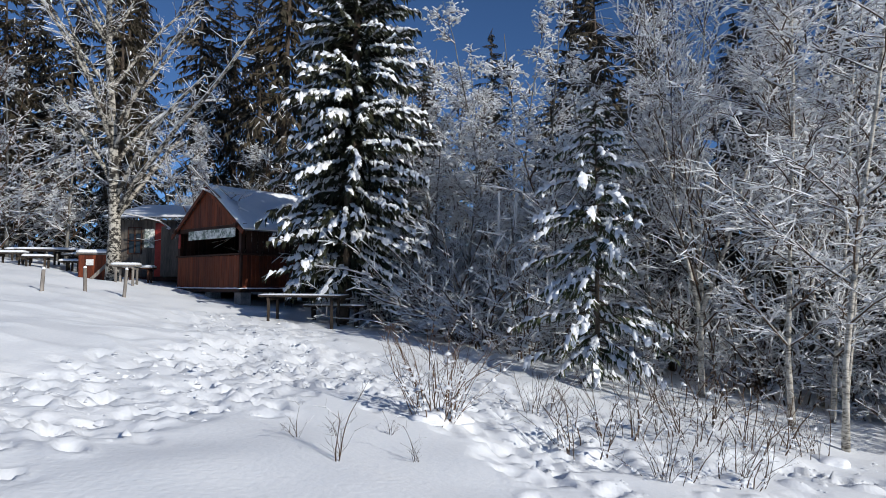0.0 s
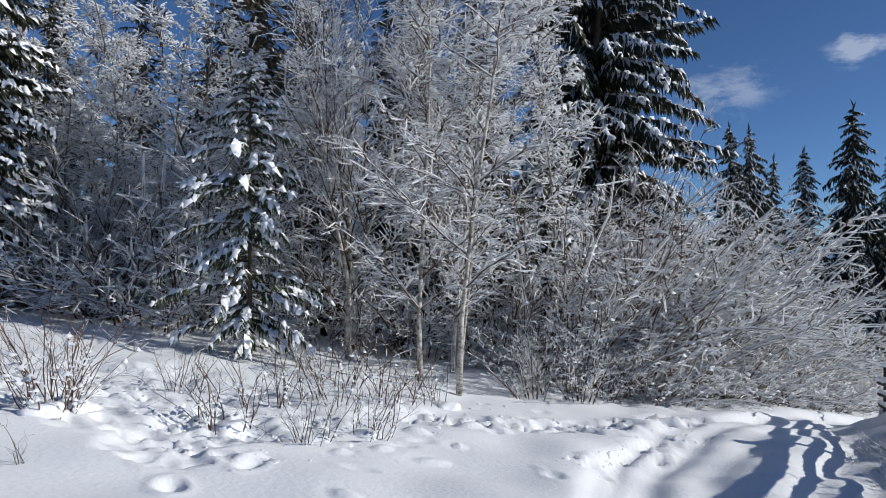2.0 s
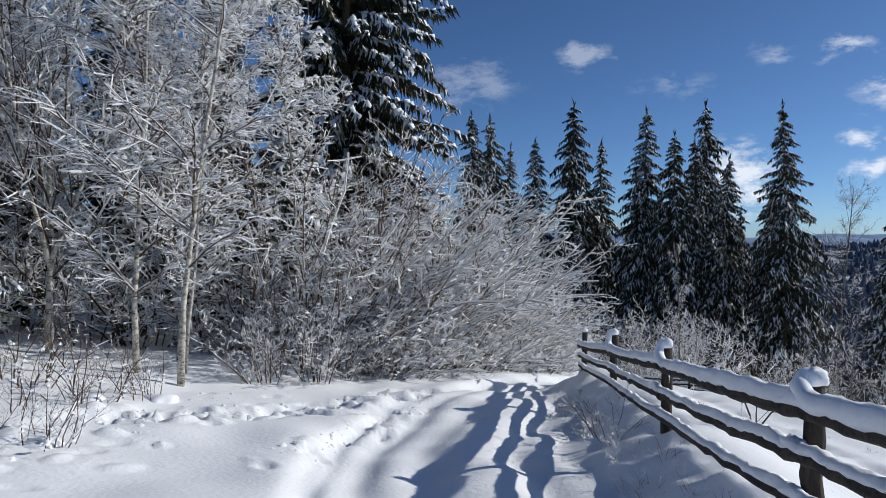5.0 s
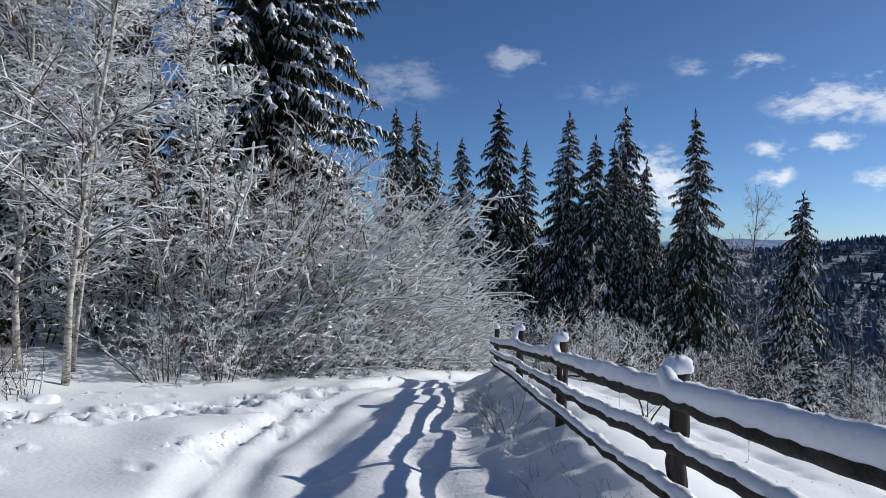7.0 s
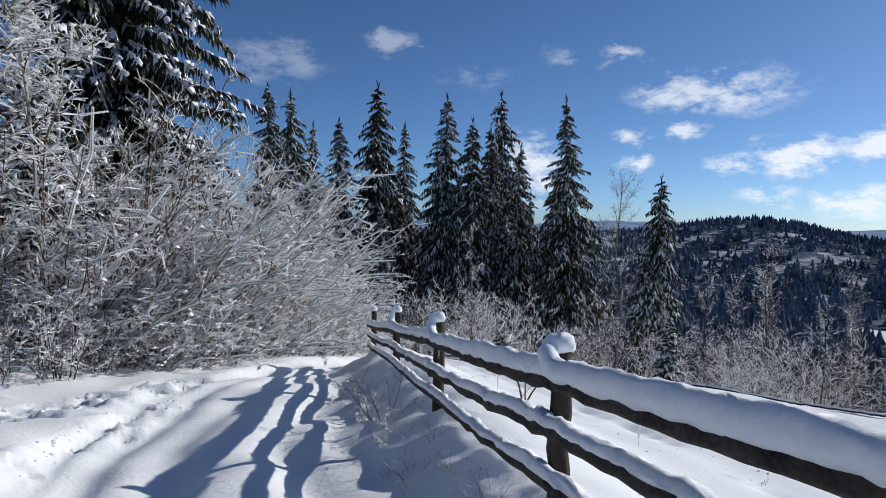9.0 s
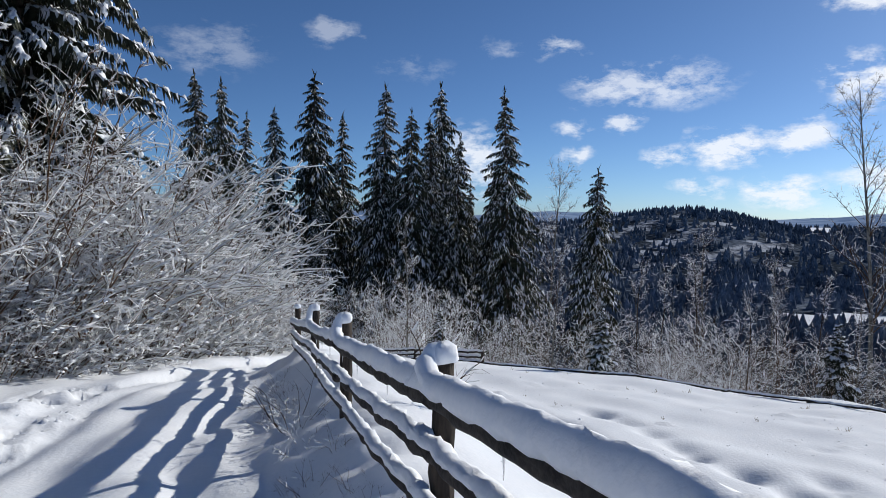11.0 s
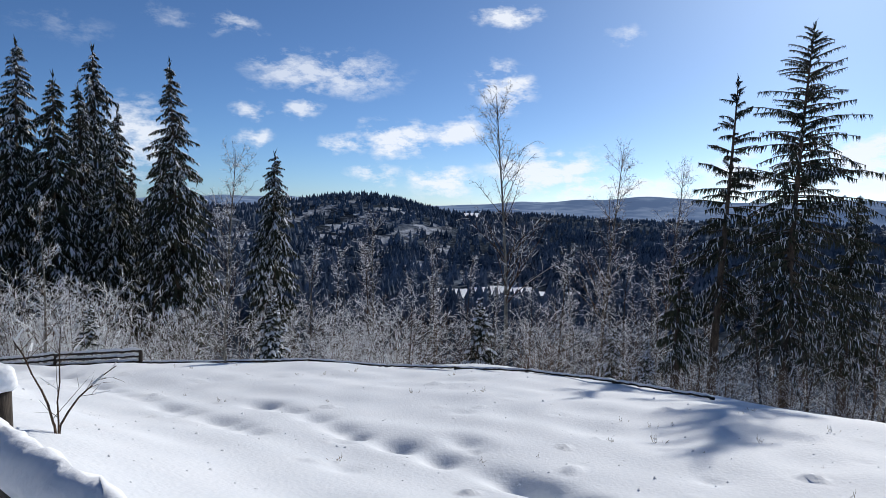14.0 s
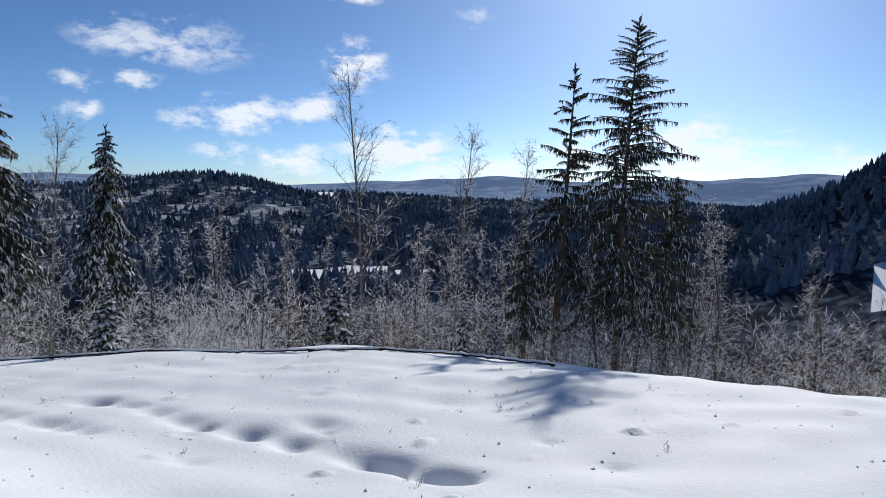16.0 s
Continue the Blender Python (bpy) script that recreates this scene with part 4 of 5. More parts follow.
# young spruces
young = spruce("young_spruce", "young spruce bowed under thick lumps of snow", "tree", 61, 4.9, 1.2, 0.05, 0.06, 0.16, 6, 50, 0.18, 0.36, YOUNGNEEDLE, sag=-0.2, ragged=0.55, power=0.45, gaps=0.2, hang=0.5, cush=(9, 0.20), pitch=(0.5, 0.0))
young.matrix_basis = put(young, 3.28, 11.0)
clone(young, put(young, 9.9, 11.8, 130, 1.0))
small = spruce("young_spruce", "small dark young spruce dusted with snow at the meadow rim", "tree", 62, 3.6, 0.85, 0.04, 0.05, 0.2, 8, 40, 0.24, 0.12, sag=-0.12, plump=1.6, cush=(3, 0.26), group="young spruces")
small.matrix_basis = put(small, 19.6, 1.65, 0, (-1.15 - floor_at(19.6, 1.65)) / 3.6)
for x, y, sc in ((23.9, -4.5, 0.8), (21.5, -8.2, 0.55), (24.5, -10.5, 0.6), (26.0, 8.5, 0.8)):
    clone(small, put(small, x, y, 70 * x, sc))

# ---------------------------------------------------------------- thicket along the road
HEDGE = "snow-bowed thicket along the road"
hedge = [bush("thicket_bush", "dense hazel thicket arching under frosty snow", "bush", 200 + k, h, st, n2, 3, 0.5, -0.08, 0.0084 + 0.0003 * h, REDTWIG if k % 2 == 0 else TWIG, 0.97, HEDGE, (0.34, -0.22), 0.5 + 0.12 * h, steps=7, curl=0.1, bend=3, fork=0.75, flat=0.85, reach=rc, twist=0.25, cap=2.2, clumps=(16, 0.1)) for k, (h, st, n2, rc) in enumerate(((5.4, 26, 11, 0.19), (3.9, 26, 11, 0.21), (2.6, 24, 10, 0.26), (1.4, 20, 7, 0.38)))]
placed = 0
for (x, y, h) in [(9.5, 10.8, 4.4), (10.1, 9.4, 2.2), (10.4, 10.1, 3.9), (10.9, 9.4, 2.6), (11.2, 10.7, 4.5), (11.7, 9.7, 3.3), (11.8, 11.4, 5.0), (13.0, 11.4, 4.6), (12.3, 9.2, 2.2), (12.2, 10.4, 3.9), (12.9, 9.8, 3.1),
                  (13.4, 9.2, 2.1), (13.4, 10.6, 3.7), (14.2, 9.7, 2.7), (14.8, 9.2, 1.9), (15.0, 10.2, 2.8), (15.8, 9.6, 2.1), (16.6, 9.8, 1.8), (14.1, 11.7, 5.1), (15.4, 11.5, 4.3), (15.4, 13.0, 5.8), (16.7, 12.4, 4.7), (17.2, 10.4, 1.7), (10.4, 11.8, 5.2), (16.4, 10.8, 3.1),
                  (9.7, 8.6, 0.9), (10.5, 8.6, 1.0), (11.3, 8.7, 1.2), (12.1, 8.6, 1.0), (12.9, 8.6, 1.1), (13.8, 8.7, 0.9), (14.6, 8.7, 1.0), (15.5, 8.9, 0.9), (16.3, 9.1, 1.0), (17.1, 9.4, 0.9)]:
    src = min(hedge, key=lambda kind: abs(math.log(REACH[kind] / h)))
    m = put(src, x, y, rng.uniform(-35, 35), h / REACH[src])
    if src.matrix_basis == Matrix():
        src.matrix_basis = m
    else:
        clone(src, m)
    placed += 1

for i in range(9):
    src = hedge[i % 4]
    clone(src, put(src, -25 + i * 2.3 + rng.uniform(-0.4, 0.4), 22.0 + rng.uniform(0, 2.4) + (1.8 if i > 4 else 0), rng.uniform(0, 360), rng.uniform(0.95, 1.4)))

upright = bush("thicket_bush", "upright leafless shrub with dark stems and snow on its upper twigs", "bush", 210, 2.3, 15, 10, 3, 0.5, -0.02, 0.0095, TWIG, 0.8, HEDGE, (0.1, -0.1), 0.35, steps=6, curl=0.09, fork=0.8, flat=0.7, reach=0.22, twist=0.3, clumps=(5, 0.09))
for (x, y, h) in ((8.6, 9.2, 1.3), (9.3, 9.8, 2.2), (7.8, 9.0, 1.1), (7.2, 8.5, 1.2), (8.2, 8.4, 1.3), (9.0, 8.7, 1.1)):
    m = put(upright, x, y, 80 * x, h / REACH[upright])
    if upright.matrix_basis == Matrix():
        upright.matrix_basis = m
    else:
        clone(upright, m)

# undergrowth between the trunks at the edge of the wood
UNDERWOOD = "snowy undergrowth at the edge of the wood"
under = [bush("undergrowth_bush", "dense leafless undergrowth thick with snow", "bush", 240 + k, h, 13, 11, 3, 0.65, -0.05, 0.0105, TWIG, 0.93, UNDERWOOD, (0, 0), 0.5, reach=0.32, clumps=(14, 0.11)) for k, h in enumerate((2.4, 1.9, 2.8))]
EDGE = [(-1.2, 17.6), (0.2, 15.6), (1.6, 13.9), (3.2, 12.6), (4.6, 11.4), (5.6, 10.4), (6.7, 9.6), (7.9, 9.2), (8.8, 9.3)]
for row, (back, low_h, high_h) in enumerate(((0.7, 0.35, 0.55), (1.7, 0.55, 0.85), (3.0, 0.85, 1.25))):
    for i in range(11):
        u = (i + 0.5 * (row % 2)) / 10.5 * (len(EDGE) - 1)
        j = min(int(u), len(EDGE) - 2)
        x = EDGE[j][0] + (EDGE[j + 1][0] - EDGE[j][0]) * (u - j) + back * 0.5 + rng.uniform(-0.3, 0.3)
        y = EDGE[j][1] + (EDGE[j + 1][1] - EDGE[j][1]) * (u - j) + back * 0.85 + rng.uniform(-0.3, 0.3)
        if row < 2 and 4.2 < x < 8.3:
            continue
        src = under[(i + row) % 3]
        m = put(src, x, y, rng.uniform(0, 360), rng.uniform(low_h, high_h))
        if src.matrix_basis == Matrix():
            src.matrix_basis = m
        else:
            clone(src, m)

# higher snowy brush that fills the gap between the laden spruce and the young one
for i, (x, y, size) in enumerate(((-1.6, 18.6, 1.5), (-0.6, 17.5, 1.3), (0.2, 16.6, 1.5), (1.0, 15.5, 1.3), (1.7, 14.7, 1.5), (2.4, 13.7, 1.2), (-1.0, 19.8, 1.9), (0.6, 18.2, 1.9), (2.0, 16.4, 1.8))):
    clone(under[i % 3], put(under[i % 3], x, y, 97 * i, size))

# ---------------------------------------------------------------- scrub beyond the meadow
SCRUB = "frosted scrub below the meadow"
scrubs = [bush("scrub_bush", "leafless brown scrub lightly frosted with snow", "bush", 300 + k, h, 14, 9, 4, 0.5, -0.01, 0.0052, REDTWIG if k % 2 else TWIG, 0.85 if k == 2 else 0.32, SCRUB, (0, 0), 0.5, reach=0.26, curl=0.08) for k, h in enumerate((2.6, 3.2, 2.2))]
saplings = [broadleaf("bare_sapling", "thin bare sapling with snow on its twigs", "tree", 320 + k, h, 0.05, GREYBARK, TWIG, 22, 0.3, 10, 2, 0.15, 0.5, 0.02, 0.0066, 0.006, "bare saplings below the meadow", snow_share=0.5, reach=0.24) for k, h in enumerate((6.0, 7.0))]
frosted = broadleaf("bare_sapling", "slender dark sapling with snow along its rising branches", "tree", 326, 7.0, 0.05, SPRUCEBARK, TWIG, 24, 0.36, 11, 2, 0.12, 0.75, 0.02, 0.0064, 0.006, "bare saplings below the meadow", snow_share=0.55, reach=0.2, flat=0.5)
k = 0
while k < 112:
    a, dist = radians(rng.uniform(-58, 32)), 17 + 24 * rng.random() ** 1.4
    x, y = 2 + dist * math.cos(a), -0.3 + dist * math.sin(a)
    s = float(past_edge(np.array(x), np.array(y)))
    if math.hypot(x - 19.6, y - 2.0) < 2.2 or s < 1.6 or s > 26 or (y > 6.5 and x < 20) or not free(x, y, 0.9):
        continue
    if a < -0.5 and rng.random() < 0.3:
        continue
    if k % 3 == 1 and s > 3 and a > -0.4:
        src = saplings[(k // 3) % 2]
        m = put(src, x, y, rng.uniform(0, 360), rng.uniform(0.5, 0.9))
    else:
        kind = k % 2 if a < -0.08 else k % 3
        src = scrubs[kind]
        tall_h = min(5.2, max(1.5, 1.1 - 0.150 * dist + rng.uniform(-0.7, 0.5) - floor_at(x, y)))
        m = put(src, x, y, rng.uniform(0, 360), tall_h * (0.7 if -0.74 < a < -0.43 else 1.0) / (2.6, 3.2, 2.2)[kind])
    if src.matrix_basis == Matrix():
        src.matrix_basis = m
    else:
        clone(src, m)
    k += 1
poles = [broadleaf("bare_sapling", "dark slender leafless sapling with sparse twigs", "tree", 330 + k, h, 0.05, SPRUCEBARK, TWIG, 24, 0.26, 8, 2, 0.12, 0.7, 0.02, 0.006, 0.003, "bare saplings below the meadow", snow_share=0.22, straight=0.06, reach=0.26) for k, h in enumerate((6.5, 7.5))]
for i in range(72):
    a, dist = radians(-58 + i * 0.6 + rng.uniform(-0.5, 0.5)), rng.uniform(23, 40)
    x, y = 2 + dist * math.cos(a), -0.3 + dist * math.sin(a)
    if float(past_edge(np.array(x), np.array(y))) > 2.5:
        src = poles[i % 2]
        m = put(src, x, y, rng.uniform(0, 360), rng.uniform(0.4, 1.0))
        if src.matrix_basis == Matrix():
            src.matrix_basis = m
        else:
            clone(src, m)
for i in range(30):                   # frosted scrub in front of the spruce row
    x, y = rng.uniform(20.5, 41), rng.uniform(7.5, 20)
    if y < 0.62 * x and free(x, y, 0.7):
        tall_h = min(5.5, max(1.8, 1.1 - 0.118 * math.hypot(x - 2.8, y) + rng.uniform(-0.6, 0.6) - floor_at(x, y)))
        src = scrubs[2]
        clone(src, put(src, x, y, rng.uniform(0, 360), tall_h / 2.2))
for i in range(13):                   # taller frosted saplings that stand out of the scrub
    a, dist = radians(-25 + i * 2.6 + rng.uniform(-0.7, 0.7)), rng.uniform(23, 32)
    x, y = 2 + dist * math.cos(a), -0.3 + dist * math.sin(a)
    m = put(frosted, x, y, rng.uniform(0, 360), (rng.uniform(-1.9, -0.3) - floor_at(x, y)) / 7.0)
    if i:
        clone(frosted, m)
    else:
        frosted.matrix_basis = m
# tall leafless birches standing above the scrub
FARB = "tall bare birches below the meadow"
fb = broadleaf("birch_tree", "tall thin bare birch with drooping fine twigs", "tree", 341, 14.0, 0.11, GREYBARK, TWIG, 44, 0.32, 12, 4, 0.32, 0.75, -0.015, 0.0065, 0.004, FARB, snow_share=0.2, straight=0.015, flat=0.1, reach=0.26)
fb.matrix_basis = put(fb, 38.0, -8.7, 0, (7.3 - floor_at(38.0, -8.7)) / 14.0)
for x, y, top in ((40.3, -15.1, 4.7), (40.6, -19.3, 3.9), (61.0, 10.8, 5.2), (38.0, -1.5, 0.5), (34.5, -4.0, -0.6), (30.0, -26.5, -0.5), (33.5, -28.0, 0.8)):
    clone(fb, put(fb, x, y, 50 * x, (top - floor_at(x, y)) / 14.0))

# ---------------------------------------------------------------- forest on the far slopes
rng = np.random.default_rng(5)
n = 19000
fr = np.concatenate([rng.uniform(210, 440, n // 3), rng.uniform(380, 780, n // 3), rng.uniform(600, 1150, n - 2 * (n // 3))])
fa = np.radians(rng.uniform(-68, 24, n))
fx, fy = fr * np.cos(fa), fr * np.sin(fa)
ok = ~cleared(fx, fy) & (~thinned(fx, fy) | (rng.random(n) < 0.35)) & (past_edge(fx, fy) > 75) & ((rng.random(n) < 0.3 + 0.95 * (wave_noise(fx, fy, 55.0, 9) > -0.4)))
fx, fy, fr = fx[ok], fy[ok], fr[ok]
fz, fh = ground(fx, fy) - 0.5, rng.uniform(4.0, 7.5, len(fx))
ca = np.arange(5) * math.tau / 5
tiers = []
for lo, hi, wide in ((0.0, 0.78, 0.32), (0.35, 1.0, 0.2)):
    twist = rng.uniform(0, 2, len(fx))[:, None]
    wob = rng.uniform(0.7, 1.3, (len(fx), 5))
    ring = np.stack([fx[:, None] + np.cos(ca + twist) * wob * (fh * wide)[:, None], fy[:, None] + np.sin(ca + twist) * wob * (fh * wide)[:, None], (fz + fh * lo)[:, None] + 0 * wob], -1)
    tipv = np.stack([fx, fy, fz + fh * hi], -1)[:, None]
    v = np.concatenate([ring, tipv], 1).reshape(-1, 3)
    i = np.arange(5)
    tri = np.stack([i, (i + 1) % 5, np.full(5, 5)], 1)
    tiers.append((v, (tri[None] + (np.arange(len(fx)) * 6)[:, None, None]).reshape(-1, 3)))
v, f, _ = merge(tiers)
tagged(link_mesh("far_forest", v, f, HAZETREE, smooth=False), "dark conifer forest covering the far hillsides, blue haze in its colour", "forest", kind="stuff")

# ---------------------------------------------------------------- fence along the road
rng = np.random.default_rng(9)


def snow_strip(points, radius, width, depth, parent, name="snow", seed=0, smooth=True):
    """Snow lying along a rail: rounded, uneven, open to the rail below."""
    r = np.random.default_rng(seed)
    pts = np.asarray(points, float)
    seg = np.linalg.norm(np.diff(pts, axis=0), axis=1)
    run = np.concatenate([[0], np.cumsum(seg)])
    m = max(6, int(run[-1] / 0.06))
    u = np.linspace(0, run[-1], m)
    p = np.stack([np.interp(u, run, pts[:, i]) for i in range(3)], 1)
    d = unit(np.gradient(p, axis=0))
    side, up = side_up(d)
    ph = r.uniform(0, 6, 6)
    wv = 1 + 0.07 * np.sin(u * 3.1 + ph[0]) + 0.03 * np.sin(u * 6.3 + ph[1]) + 0.03 * np.sin(u * 19 + ph[2])
    hv = 1 + 0.14 * np.sin(u * 2.3 + ph[3]) + 0.05 * np.sin(u * 6.1 + ph[4]) + r.normal(0, 0.02, m)
    ends = np.minimum(1, np.minimum(u, run[-1] - u) / 0.12 + 0.15)
    prof = np.array([(-0.62, -0.12), (-1.0, 0.12), (-0.98, 0.42), (-0.72, 0.76), (-0.3, 0.96), (0.15, 1.0), (0.6, 0.84), (0.92, 0.5), (1.0, 0.15), (0.62, -0.12)])
    base = p + up * radius * 0.85
    v = base[:, None] + prof[None, :, :1] * side[:, None] * (width / 2 * wv * ends**0.4)[:, None, None] + prof[None, :, 1:] * up[:, None] * (depth * hv * ends)[:, None, None]
    v = v + r.normal(0, 0.0045, v.shape)
    v[:, [0, 1, 8, 9], 2] -= 0.04 * depth * np.maximum(0, r.normal(0, 1.0, (m, 1)))
    k = len(prof)
    i, j = np.meshgrid(np.arange(m - 1), np.arange(k), indexing="ij")
    jn = (j + 1) % k
    f = np.stack([i * k + j, i * k + jn, (i + 1) * k + jn, (i + 1) * k + j], -1).reshape(-1, 4)
    return link_mesh(name, v.reshape(-1, 3), f, CLUMP, parent=parent, label="thick ridge of fresh snow", smooth=smooth)


def rail_mesh(a, b, radius, parent, seed, name="rail", mat=None, sag=0.02):
    r = np.random.default_rng(seed)
    u = np.linspace(0, 1, 26)[:, None]
    p = np.asarray(a) * (1 - u) + np.asarray(b) * u
    p = p + np.stack([0 * u[:, 0], 0 * u[:, 0], -sag * np.sin(math.pi * u[:, 0])], 1) + r.normal(0, 0.006, p.shape)
    rad = radius * (1.08 - 0.16 * u[:, 0]) * (1 + r.normal(0, 0.06, 26))
    v, f = sweep(p, rad, 9)
    return link_mesh(name, v, f, mat or RAILWOOD, parent=parent), p


def post_mesh(x, y, top, radius, parent, seed, base=None, cap=0.11, lean=(0, 0)):
    r = np.random.default_rng(seed)
    base = floor_at(x, y) - 0.15 if base is None else base
    z = np.linspace(base, top, 12)
    q = (z - base) / (top - base)
    p = np.stack([x + lean[0] * q + r.normal(0, 0.004, 12), y + lean[1] * q + r.normal(0, 0.004, 12), z], 1)
    v, f = sweep(p, radius * (1.1 - 0.15 * q) * (1 + r.normal(0, 0.03, 12)), 10)
    post = link_mesh("post", v, f, POSTWOOD, parent=parent)
    if cap:
        zc = np.array([-0.05, -0.02, 0.35, 0.7, 0.92, 1.0]) * cap * 1.1 + top
        rr = np.array([0.9, 1.15, 1.22, 1.05, 0.66, 0.1]) * radius
        pc = np.stack([np.full(6, p[-1, 0]) + np.array([0, 0, 0.1, 0.2, 0.25, 0.3]) * radius * -0.6, np.full(6, p[-1, 1]), zc], 1)
        v, f = sweep(pc, rr, 12, True)
        v = v + r.normal(0, 0.004, v.shape)
        link_mesh("snow_cap", v, f, CLUMP, parent=post, label="rounded cap of fresh snow")
    return post


fence = thing("rail_fence", "weathered wooden rail fence with thick snow on rails and posts", "fence")
TOPS = [1.36, 1.14, 0.89, 0.50, 0.20, -0.15, -0.57]
RAILS = [[1.22, 1.00, 0.74, 0.37, 0.02, -0.39, -0.84], [0.96, 0.74, 0.51, 0.15, -0.23, -0.61, -1.03], [0.72, 0.50, 0.27, -0.08, -0.43, -0.80, -1.2]]
for i, (x, y) in enumerate(FENCE):
    post_mesh(x, y, TOPS[i], 0.05, fence, 400 + i, cap=0.065)
out = np.array((-0.59, 0.80)) * 0.085
for lvl, hs in enumerate(RAILS):
    for i in range(len(FENCE) - 1):
        (ax, ay), (bx, by) = FENCE[i], FENCE[i + 1]
        a = (ax + out[0] - 0.06 * (bx - ax), ay + out[1] - 0.06 * (by - ay), hs[i] + 0.06 * (hs[i] - hs[i + 1]))
        b = (bx + out[0] + 0.05 * (bx - ax), by + out[1] + 0.05 * (by - ay), hs[i + 1] - 0.05 * (hs[i] - hs[i + 1]))
        rail, p = rail_mesh(a, b, (0.038, 0.032, 0.03)[lvl], fence, 420 + 10 * lvl + i)
        snow_strip(p, 0.035, (0.094, 0.074, 0.07)[lvl], (0.08, 0.05, 0.046)[lvl], rail, "rail_snow", 450 + 10 * lvl + i)

# drifts that climb from the rail to the post caps
for i in (2, 3, 4, 5):
    x, y = FENCE[i]
    h0 = RAILS[0][i]
    way = np.array((0.803, 0.596))
    knots = np.array([(*(out - 0.26 * way), h0 + 0.05), (*(out * 1.1 - 0.13 * way), h0 + 0.085), (*(out * 1.05 - 0.05 * way), h0 + 0.12), (*(out * 0.85 - 0.02 * way), TOPS[i] - 0.005), (*(out * 0.5), TOPS[i] + 0.035), (0, 0, TOPS[i] + 0.03)])
    u = np.linspace(0, 5, 21)
    pts = np.stack([np.interp(u, np.arange(6), knots[:, k]) for k in range(3)], 1) + np.array((x, y, 0))
    pts[1:-1] = (pts[:-2] + 2 * pts[1:-1] + pts[2:]) / 4
    v, f = sweep(pts, np.interp(u, np.arange(6), (0.03, 0.044, 0.046, 0.038, 0.040, 0.036)), 12)
    link_mesh("snow_drift", v, f, CLUMP, parent=fence, label="snow drifted up to the post")

# icicles under the top rail
for i, u in ((3, 0.25), (3, 0.6), (3, 0.85), (4, 0.15), (4, 0.4), (4, 0.62), (2, 0.7)):
    a, b = np.array((*FENCE[i], RAILS[0][i])), np.array((*FENCE[i + 1], RAILS[0][i + 1]))
    p = a * (1 - u) + b * u + np.array((out[0], out[1], -0.05))
    ln = 0.05 + 0.05 * abs(math.sin(7 * u + i))
    v, f = sweep(np.stack([p + np.array((0, 0, 1.0)) * 0.02, p, p - np.array((0, 0, 0.5 * ln)), p - np.array((0, 0, ln))]), [0.006, 0.005, 0.003, 0.001], 6)
    link_mesh("icicle", v, f, ICE, parent=fence, label="thin clear icicle")

# low rails along the rim of the meadow
rim = thing("rim_fence", "low half-buried rail fence along the meadow rim", "fence")
RIM = [(22.2, 9.6), (20.0, 6.9), (19.1, 4.6), (18.85, 2.6), (18.5, 0.6), (17.9, -1.2), (17.1, -2.7), (15.95, -4.0), (14.6, -5.35), (13.0, -6.4)]
for i, (x, y) in enumerate(RIM):
    post_mesh(x, y, floor_at(x, y) + (0.32 if i < 3 else 0.045), 0.045, rim, 500 + i, cap=0.0)
for i in range(len(RIM) - 1):
    (ax, ay), (bx, by) = RIM[i], RIM[i + 1]
    for h in (0.06, 0.19, 0.32) if i < 2 else (0.035,):
        rail, p = rail_mesh((ax, ay, floor_at(ax, ay) + h), (bx, by, floor_at(bx, by) + h), 0.03 if i < 2 else 0.022, rim, 520 + i, sag=0.0)
        snow_strip(p, 0.03 if i < 2 else 0.022, 0.06 if i < 2 else 0.05, 0.05 if i < 2 else 0.03, rail, "rail_snow", 540 + i)

# ---------------------------------------------------------------- pavilion in the clearing
def frame_at(name, label, category, x, y, z, turn, group=""):
    root = thing(name, label, category, group)
    root.matrix_basis = pose(x, y, z, 0, 0, turn)
    return root


def slab(name, pts, thick, mat, parent, label="", lumps=0.0, seed=0, n=(14, 10)):
    """A slab over a four-cornered sheet, thickened upwards, with an uneven top."""
    r = np.random.default_rng(seed)
    a, b, c, d = (np.array(p, float) for p in pts)
    u, v = np.meshgrid(np.linspace(0, 1, n[0]), np.linspace(0, 1, n[1]), indexing="ij")
    u, v = u[..., None], v[..., None]
    low = a * (1 - u) * (1 - v) + b * u * (1 - v) + c * u * v + d * (1 - u) * v
    rim_d = np.minimum(np.minimum(u, 1 - u) * n[0], np.minimum(v, 1 - v) * n[1])
    h = thick * (1 + lumps * r.normal(0, 1, u.shape)) * np.clip(0.55 + 0.45 * rim_d, 0, 1)
    up = low + np.array((0, 0, 1.0)) * h
    k = n[0] * n[1]
    i, j = np.meshgrid(np.arange(n[0] - 1), np.arange(n[1] - 1), indexing="ij")
    q = np.stack([i * n[1] + j, (i + 1) * n[1] + j, (i + 1) * n[1] + j + 1, i * n[1] + j + 1], -1).reshape(-1, 4)
    edge = [i * n[1] for i in range(n[0])] + [(n[0] - 1) * n[1] + j for j in range(1, n[1])] + [i * n[1] + n[1] - 1 for i in range(n[0] - 2, -1, -1)] + [j for j in range(n[1] - 2, 0, -1)]
    wall_q = [(edge[m], edge[(m + 1) % len(edge)], edge[(m + 1) % len(edge)] + k, edge[m] + k) for m in range(len(edge))]
    f = np.concatenate([q[:, ::-1], q + k, np.array(wall_q)])
    return link_mesh(name, np.concatenate([low.reshape(-1, 3), up.reshape(-1, 3)]), f, mat, parent=parent, label=label, smooth=lumps > 0)


